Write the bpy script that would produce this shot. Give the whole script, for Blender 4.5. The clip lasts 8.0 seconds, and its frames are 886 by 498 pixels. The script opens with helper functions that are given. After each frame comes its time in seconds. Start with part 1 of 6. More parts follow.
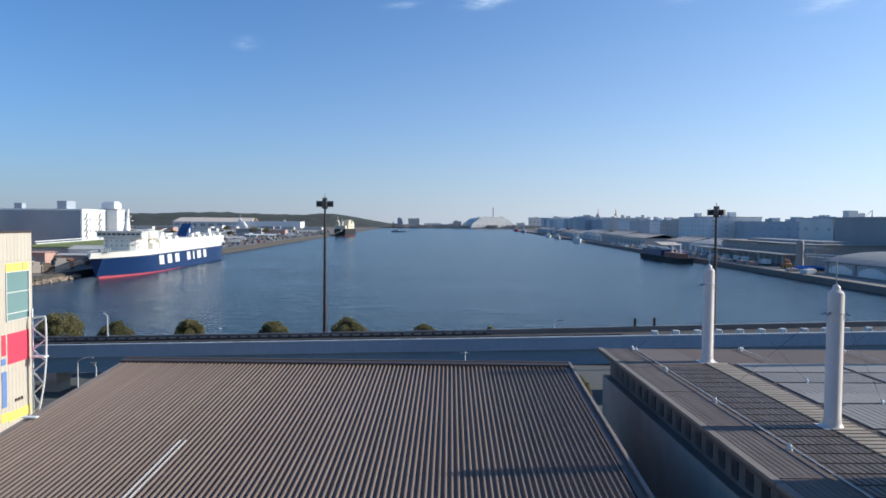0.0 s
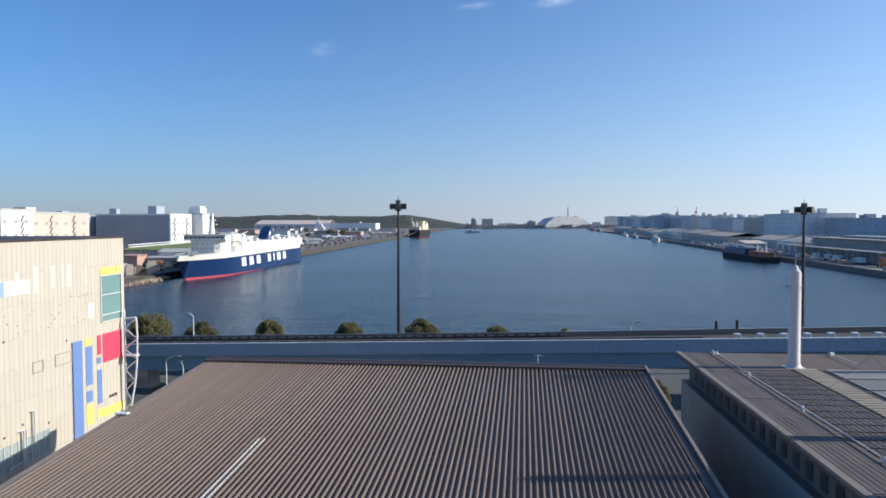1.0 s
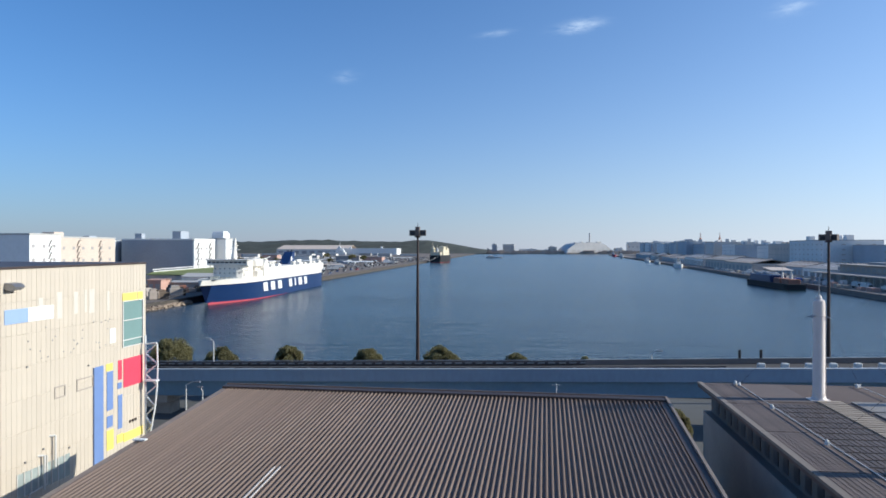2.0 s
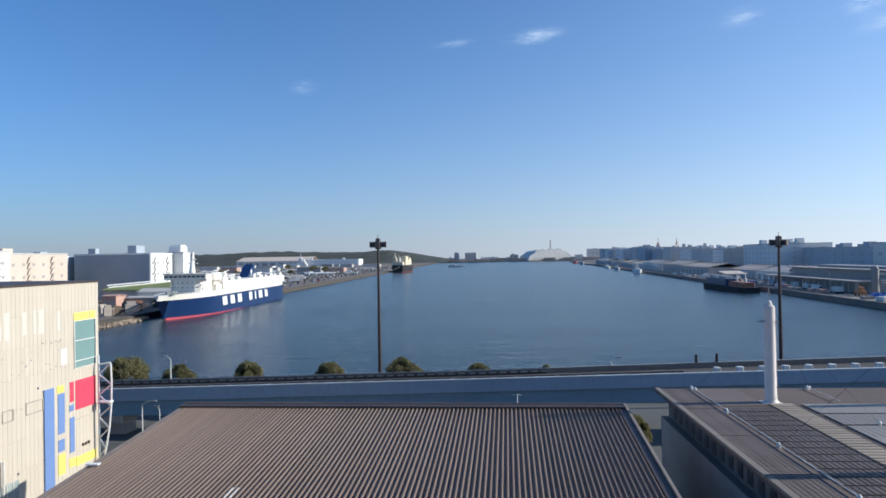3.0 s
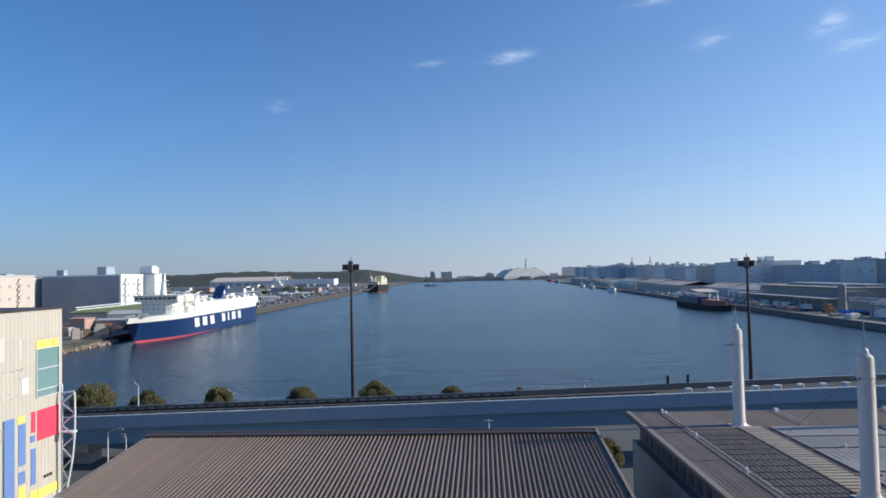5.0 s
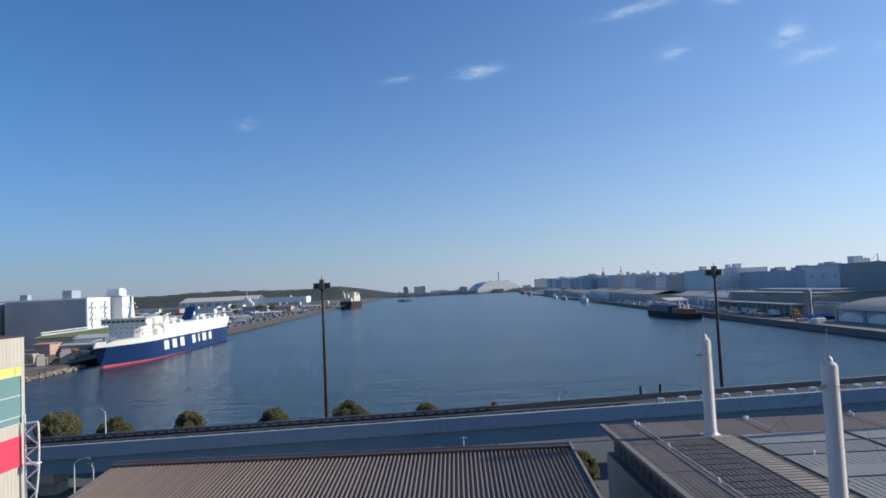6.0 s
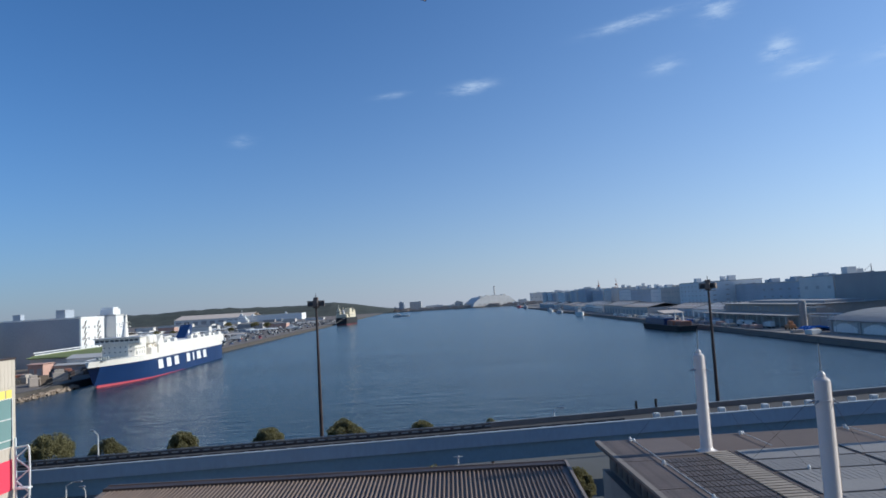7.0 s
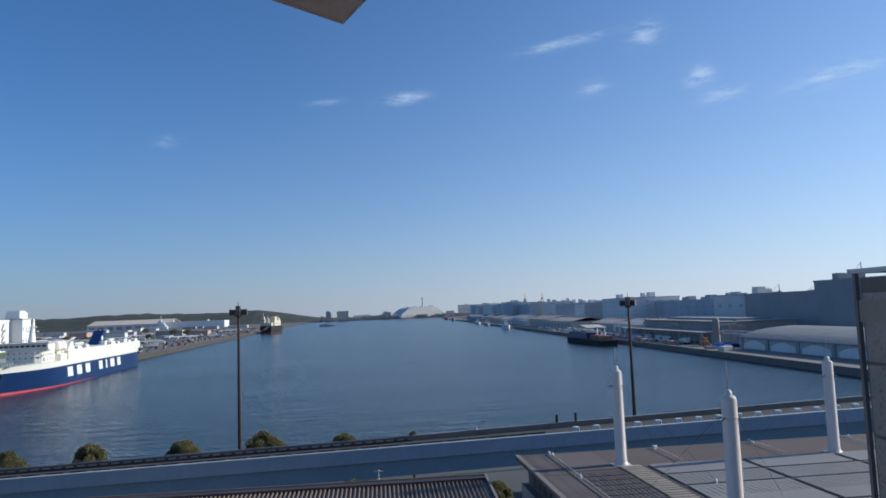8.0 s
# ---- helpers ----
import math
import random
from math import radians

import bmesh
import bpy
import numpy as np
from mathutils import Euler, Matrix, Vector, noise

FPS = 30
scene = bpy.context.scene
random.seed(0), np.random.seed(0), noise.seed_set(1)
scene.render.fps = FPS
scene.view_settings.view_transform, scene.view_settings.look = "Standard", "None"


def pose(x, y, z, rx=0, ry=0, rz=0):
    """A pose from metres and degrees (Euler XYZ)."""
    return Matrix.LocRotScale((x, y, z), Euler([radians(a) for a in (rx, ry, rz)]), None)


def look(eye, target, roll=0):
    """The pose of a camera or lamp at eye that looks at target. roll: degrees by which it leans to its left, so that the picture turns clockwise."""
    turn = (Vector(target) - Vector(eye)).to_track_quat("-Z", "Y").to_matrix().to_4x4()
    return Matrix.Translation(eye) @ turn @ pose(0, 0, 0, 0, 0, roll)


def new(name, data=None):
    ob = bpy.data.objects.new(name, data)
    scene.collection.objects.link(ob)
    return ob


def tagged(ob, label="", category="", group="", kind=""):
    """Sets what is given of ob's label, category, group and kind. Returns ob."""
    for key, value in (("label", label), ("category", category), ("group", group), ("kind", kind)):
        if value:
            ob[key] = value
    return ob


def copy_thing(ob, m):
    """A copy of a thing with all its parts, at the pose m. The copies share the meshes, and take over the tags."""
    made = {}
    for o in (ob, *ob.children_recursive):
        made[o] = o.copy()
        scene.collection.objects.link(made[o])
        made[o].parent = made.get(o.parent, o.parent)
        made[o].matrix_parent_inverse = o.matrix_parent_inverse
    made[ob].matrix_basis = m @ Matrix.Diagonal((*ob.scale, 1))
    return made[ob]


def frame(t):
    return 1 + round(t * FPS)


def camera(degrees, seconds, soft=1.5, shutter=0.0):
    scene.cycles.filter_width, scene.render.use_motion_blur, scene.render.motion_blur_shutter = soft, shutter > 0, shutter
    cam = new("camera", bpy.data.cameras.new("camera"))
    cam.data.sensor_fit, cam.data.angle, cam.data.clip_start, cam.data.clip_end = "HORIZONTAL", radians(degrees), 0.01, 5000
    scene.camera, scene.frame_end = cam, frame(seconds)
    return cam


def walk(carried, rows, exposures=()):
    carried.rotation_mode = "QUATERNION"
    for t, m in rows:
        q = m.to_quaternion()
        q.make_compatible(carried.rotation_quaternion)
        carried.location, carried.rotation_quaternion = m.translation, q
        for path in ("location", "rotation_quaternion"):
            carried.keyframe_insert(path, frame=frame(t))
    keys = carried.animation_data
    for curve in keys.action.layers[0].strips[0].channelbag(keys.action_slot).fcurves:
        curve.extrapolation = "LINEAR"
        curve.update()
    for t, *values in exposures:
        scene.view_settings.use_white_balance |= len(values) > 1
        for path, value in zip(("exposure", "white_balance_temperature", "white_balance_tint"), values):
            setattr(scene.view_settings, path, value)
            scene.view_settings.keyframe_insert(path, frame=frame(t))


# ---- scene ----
cam = camera(64.92, 8.0, soft=1.7)
PATH = [
    (0, (0.619, -0.154, 23.618), (0.425, 19.830, 22.841), 0.50),
    (0.5, (0.702, -0.118, 23.689), (-0.239, 19.846, 22.947), -0.33),
    (1, (0.807, -0.094, 23.758), (-1.502, 19.757, 22.985), -0.14),
    (1.5, (0.924, -0.086, 23.832), (-1.812, 19.717, 23.229), -0.04),
    (1.7, (0.973, -0.088, 23.869), (-1.967, 19.691, 23.499), 0.05),
    (2.8, (1.266, -0.132, 24.144), (-1.021, 19.734, 24.501), -1.02),
    (3, (1.320, -0.136, 24.192), (-0.509, 19.779, 24.403), -0.98),
    (3.5, (1.451, -0.131, 24.312), (0.469, 19.844, 24.313), -0.54),
    (4, (1.557, -0.109, 24.430), (1.258, 19.888, 24.292), -0.49),
    (4.5, (1.646, -0.078, 24.542), (0.946, 19.907, 24.818), -0.85),
    (4.7, (1.681, -0.064, 24.588), (0.711, 19.907, 25.068), -0.83),
    (5.8, (1.880, -0.016, 24.841), (0.587, 19.911, 25.963), -1.84),
    (6, (1.917, -0.010, 24.887), (1.590, 19.956, 26.015), -2.70),
    (6.5, (2.012, -0.000, 25.004), (3.326, 19.917, 26.261), -3.28),
    (7, (2.129, -0.006, 25.109), (1.962, 19.933, 26.651), -3.35),
    (7.5, (2.259, -0.003, 25.195), (1.777, 19.909, 27.006), -2.50),
    (8, (2.361, 0.011, 25.290), (4.218, 19.848, 27.042), -2.17),
]
walk(cam, [(t, look(eye, target, roll)) for t, eye, target, roll in PATH],
     exposures=[(0.0, 0.32, 5390, 2.5), (4.5, 0.21, 5320, 2.5), (8.0, -0.02, 5230, 2.5)])

# ---------------------------------------------------------------- light
SUN_TURN = 6.0       # degrees ahead of +x
SUN_HIGH = 25.0      # degrees above the horizon
world = bpy.data.worlds.new("world")
scene.world = world
world.use_nodes = True
wt = world.node_tree
wn, wl = wt.nodes, wt.links
wn.clear()
sky = wn.new("ShaderNodeTexSky")
sky.sky_type = "NISHITA"
sky.sun_disc = False
sky.sun_elevation = radians(SUN_HIGH)
sky.sun_rotation = radians(90.0 - SUN_TURN)
sky.altitude = 20
sky.air_density, sky.dust_density, sky.ozone_density = 1.0, 0.15, 7.0
SKY_STRENGTH = 0.107


def wnode(kind):
    return wn.new(kind)


def wmath(op, a, b=None, c=None):
    n = wnode("ShaderNodeMath")
    n.operation = op
    for k, v in enumerate((a, b, c)):
        if v is None:
            continue
        if isinstance(v, (int, float)):
            n.inputs[k].default_value = v
        else:
            wl.new(v, n.inputs[k])
    return n.outputs[0]


# thin cirrus wisps: soft spots on the sky dome, torn by noise
coords = wnode("ShaderNodeTexCoord")
torn = wnode("ShaderNodeMapping")
torn.inputs["Scale"].default_value = (22.0, 22.0, 90.0)
torn.inputs["Rotation"].default_value = (0.0, 0.25, 0.0)
wl.new(coords.outputs["Generated"], torn.inputs["Vector"])
fray = wnode("ShaderNodeTexNoise")
fray.inputs["Scale"].default_value = 1.6
fray.inputs["Detail"].default_value = 7.0
fray.inputs["Roughness"].default_value = 0.62
wl.new(torn.outputs[0], fray.inputs["Vector"])
axes = wnode("ShaderNodeSeparateXYZ")
wl.new(coords.outputs["Generated"], axes.inputs[0])
azimuth = wmath("ARCTAN2", axes.outputs[0], axes.outputs[1])
height = wmath("ARCSINE", axes.outputs[2])
WISPS = [(2.7, 17.3, 1.5, 0.4, 0.72), (-4.1, 17.0, 1.2, 0.2, 0.3), (16.2, 20.8, 2.8, 0.35, 0.6), (22.6, 20.8, 1.1, 0.8, 0.6), (26.5, 17.0, 0.9, 0.7, 0.8), (28.2, 15.5, 1.5, 0.4, 0.6), (36.0, 15.7, 3.0, 0.6, 0.55), (18.3, 17.2, 1.2, 0.5, 0.35), (-16.3, 13.6, 0.8, 0.4, 0.25)]
cover = None
for az, el, wide, tall, dense in WISPS:
    dx = wmath("DIVIDE", wmath("SUBTRACT", azimuth, radians(az)), radians(wide))
    lift = wmath("MULTIPLY", wmath("SUBTRACT", azimuth, radians(az)), 0.12)
    dy = wmath("DIVIDE", wmath("SUBTRACT", wmath("SUBTRACT", height, radians(el)), lift), radians(tall))
    spot = wmath("MULTIPLY", wmath("EXPONENT", wmath("MULTIPLY", wmath("ADD", wmath("MULTIPLY", dx, dx), wmath("MULTIPLY", dy, dy)), -1.0)), dense)
    cover = spot if cover is None else wmath("ADD", cover, spot)
ragged = wmath("MULTIPLY", cover, wmath("MULTIPLY_ADD", fray.outputs["Fac"], 3.2, -1.1))
veil = wnode("ShaderNodeClamp")
wl.new(ragged, veil.inputs["Value"])
veil.inputs["Max"].default_value = 0.5
# pale sea haze low over the horizon, brighter on the sun's side
sunward = wmath("MULTIPLY_ADD", wmath("COSINE", wmath("SUBTRACT", azimuth, radians(90.0 - SUN_TURN))), 0.5, 0.5)
low = wmath("EXPONENT", wmath("DIVIDE", wmath("MAXIMUM", height, 0.0), radians(-7.0)))
wide = wmath("MULTIPLY", wmath("EXPONENT", wmath("DIVIDE", wmath("MAXIMUM", height, 0.0), radians(-26.0))), wmath("POWER", sunward, 2.0))


def layer(under, amount, shade_side, sun_side):
    """Lays a haze over the sky: its tone turns from one colour to another towards the sun."""
    tone = wnode("ShaderNodeMix")
    tone.data_type = "RGBA"
    wl.new(wmath("POWER", sunward, 1.8), tone.inputs["Factor"])
    tone.inputs[6].default_value = (*shade_side, 1)
    tone.inputs[7].default_value = (*sun_side, 1)
    mix = wnode("ShaderNodeMix")
    mix.data_type = "RGBA"
    wl.new(wmath("MINIMUM", amount, 0.92), mix.inputs["Factor"])
    wl.new(under, mix.inputs[6])
    wl.new(tone.outputs[2], mix.inputs[7])
    return mix.outputs[2]


glow = layer(sky.outputs[0], wmath("MULTIPLY", wide, 0.62), (1.85, 1.95, 2.7), (8.2, 8.7, 9.3))
air = layer(glow, wmath("MULTIPLY", low, 0.74), (1.95, 1.85, 2.35), (10.1, 9.1, 8.5))
cloud = wnode("ShaderNodeMix")
cloud.data_type = "RGBA"
wl.new(veil.outputs[0], cloud.inputs["Factor"])
wl.new(air, cloud.inputs[6])
cloud.inputs[7].default_value = (6.5, 6.7, 7.2, 1)
back = wnode("ShaderNodeBackground")
back.inputs["Strength"].default_value = SKY_STRENGTH
wl.new(cloud.outputs[2], back.inputs["Color"])
wout = wnode("ShaderNodeOutputWorld")
wl.new(back.outputs[0], wout.inputs["Surface"])

sun_data = bpy.data.lights.new("sun", "SUN")
sun_data.energy = 5.0
sun_data.angle = radians(0.53)
sun_data.color = (1.0, 0.84, 0.66)
sun = new("sun", sun_data)
sun_way = Vector((math.cos(radians(SUN_HIGH)) * math.cos(radians(SUN_TURN)), math.cos(radians(SUN_HIGH)) * math.sin(radians(SUN_TURN)), math.sin(radians(SUN_HIGH))))
sun.matrix_world = look(sun_way * 300, (0, 0, 0))

# ---------------------------------------------------------------- materials


def surface(name, colour, rough=0.7, metal=0.0, coarse=0.25, fine=0.12, size=1.0, grain=12.0, bump=0.02, vary=0.0, streak=(1, 1, 1), spec=0.5, dirt=None, dirt_amount=0.0):
    """A worn surface: two scales of colour variation, matching gloss changes and a fine relief. Sizes are in metres."""
    m = bpy.data.materials.new(name)
    m.use_nodes = True
    nt = m.node_tree
    n, l = nt.nodes, nt.links
    bsdf = n["Principled BSDF"]
    bsdf.inputs["Metallic"].default_value = metal
    bsdf.inputs["Specular IOR Level"].default_value = spec
    co = n.new("ShaderNodeTexCoord")
    mp = n.new("ShaderNodeMapping")
    mp.inputs["Scale"].default_value = streak
    l.new(co.outputs["Object"], mp.inputs["Vector"])
    big, small = n.new("ShaderNodeTexNoise"), n.new("ShaderNodeTexNoise")
    big.inputs["Scale"].default_value, small.inputs["Scale"].default_value = 1.0 / size, grain / size
    big.inputs["Detail"].default_value, small.inputs["Detail"].default_value = 5, 4
    for t in (big, small):
        l.new(mp.outputs[0], t.inputs["Vector"])

    def math_(op, a, b):
        k = n.new("ShaderNodeMath")
        k.operation = op
        for i, v in enumerate((a, b)):
            if isinstance(v, (int, float)):
                k.inputs[i].default_value = v
            else:
                l.new(v, k.inputs[i])
        return k.outputs[0]

    a = math_("MULTIPLY", math_("SUBTRACT", big.outputs["Fac"], 0.5), coarse * 2.4)
    b = math_("MULTIPLY", math_("SUBTRACT", small.outputs["Fac"], 0.5), fine * 2.4)
    f = math_("ADD", math_("ADD", a, b), 1.0)
    if vary:
        info = n.new("ShaderNodeObjectInfo")
        f = math_("MULTIPLY", f, math_("ADD", math_("MULTIPLY", info.outputs["Random"], 2 * vary), 1.0 - vary))
    tint = n.new("ShaderNodeVectorMath")
    tint.operation = "SCALE"
    tint.inputs[0].default_value = colour
    l.new(f, tint.inputs["Scale"])
    out = tint.outputs[0]
    if dirt:
        ramp = n.new("ShaderNodeMapRange")
        ramp.inputs[1].default_value, ramp.inputs[2].default_value = 0.5, 0.72
        ramp.inputs[4].default_value = dirt_amount
        l.new(big.outputs["Fac"], ramp.inputs[0])
        mix = n.new("ShaderNodeMix")
        mix.data_type = "RGBA"
        l.new(ramp.outputs[0], mix.inputs["Factor"])
        l.new(out, mix.inputs[6])
        mix.inputs[7].default_value = (*dirt, 1)
        out = mix.outputs[2]
    l.new(out, bsdf.inputs["Base Color"])
    r = math_("ADD", math_("MULTIPLY", math_("SUBTRACT", small.outputs["Fac"], 0.5), 0.25), rough)
    l.new(r, bsdf.inputs["Roughness"])
    if bump:
        bp = n.new("ShaderNodeBump")
        bp.inputs["Strength"].default_value = 0.6
        bp.inputs["Distance"].default_value = bump
        l.new(small.outputs["Fac"], bp.inputs["Height"])
        l.new(bp.outputs[0], bsdf.inputs["Normal"])
    return m


def water_surface():
    m = bpy.data.materials.new("harbour_water")
    m.use_nodes = True
    n, l = m.node_tree.nodes, m.node_tree.links
    b = n["Principled BSDF"]
    b.inputs["Base Color"].default_value = (0.016, 0.036, 0.050, 1)
    b.inputs["Roughness"].default_value = 0.19
    b.inputs["Specular IOR Level"].default_value = 0.42
    b.inputs["IOR"].default_value = 1.33
    co = n.new("ShaderNodeTexCoord")
    height = None
    # wind chop, longer swell and slow patches of calm
    for scale, stretch, amount, turn in ((0.55, (0.5, 1.35, 1), 0.46, 0.2), (0.16, (0.42, 1.45, 1), 0.8, -0.25), (1.7, (0.8, 1.2, 1), 0.11, 0.5)):
        mp = n.new("ShaderNodeMapping")
        mp.inputs["Scale"].default_value = stretch
        mp.inputs["Rotation"].default_value = (0, 0, turn)
        l.new(co.outputs["Object"], mp.inputs["Vector"])
        t = n.new("ShaderNodeTexNoise")
        t.inputs["Scale"].default_value = scale
        t.inputs["Detail"].default_value = 4
        l.new(mp.outputs[0], t.inputs["Vector"])
        k = n.new("ShaderNodeMath")
        k.operation = "MULTIPLY"
        k.inputs[1].default_value = amount
        l.new(t.outputs["Fac"], k.inputs[0])
        if height is None:
            height = k.outputs[0]
        else:
            s = n.new("ShaderNodeMath")
            s.operation = "ADD"
            l.new(height, s.inputs[0])
            l.new(k.outputs[0], s.inputs[1])
            height = s.outputs[0]
    calm = n.new("ShaderNodeTexNoise")
    mp = n.new("ShaderNodeMapping")
    mp.inputs["Scale"].default_value = (0.006, 0.022, 1)
    l.new(co.outputs["Object"], mp.inputs["Vector"])
    l.new(mp.outputs[0], calm.inputs["Vector"])
    calm.inputs["Scale"].default_value = 1.0
    calm.inputs["Detail"].default_value = 5
    rng = n.new("ShaderNodeMapRange")
    rng.inputs[1].default_value, rng.inputs[2].default_value = 0.35, 0.65
    rng.inputs[3].default_value, rng.inputs[4].default_value = 0.55, 1.0
    l.new(calm.outputs["Fac"], rng.inputs[0])
    bp = n.new("ShaderNodeBump")
    bp.inputs["Distance"].default_value = 1.0
    l.new(rng.outputs[0], bp.inputs["Strength"])
    l.new(height, bp.inputs["Height"])
    l.new(bp.outputs[0], b.inputs["Normal"])
    return m


def leaf_surface(name, colour):
    """Foliage that lets part of the light through."""
    m = surface(name, colour, 0.6, coarse=0.3, fine=0.18, size=1.6, grain=5, vary=0.15, bump=0.0, spec=0.1)
    n, l = m.node_tree.nodes, m.node_tree.links
    bsdf = n["Principled BSDF"]
    through_light = n.new("ShaderNodeBsdfTranslucent")
    l.new(bsdf.inputs["Base Color"].links[0].from_socket, through_light.inputs["Color"])
    mix = n.new("ShaderNodeMixShader")
    mix.inputs[0].default_value = 0.45
    l.new(bsdf.outputs[0], mix.inputs[1])
    l.new(through_light.outputs[0], mix.inputs[2])
    l.new(mix.outputs[0], n["Material Output"].inputs["Surface"])
    return m


def plain_glass(name, colour=(0.02, 0.03, 0.035), rough=0.06):
    return surface(name, colour, rough, coarse=0.1, fine=0.05, bump=0.0, spec=0.8)


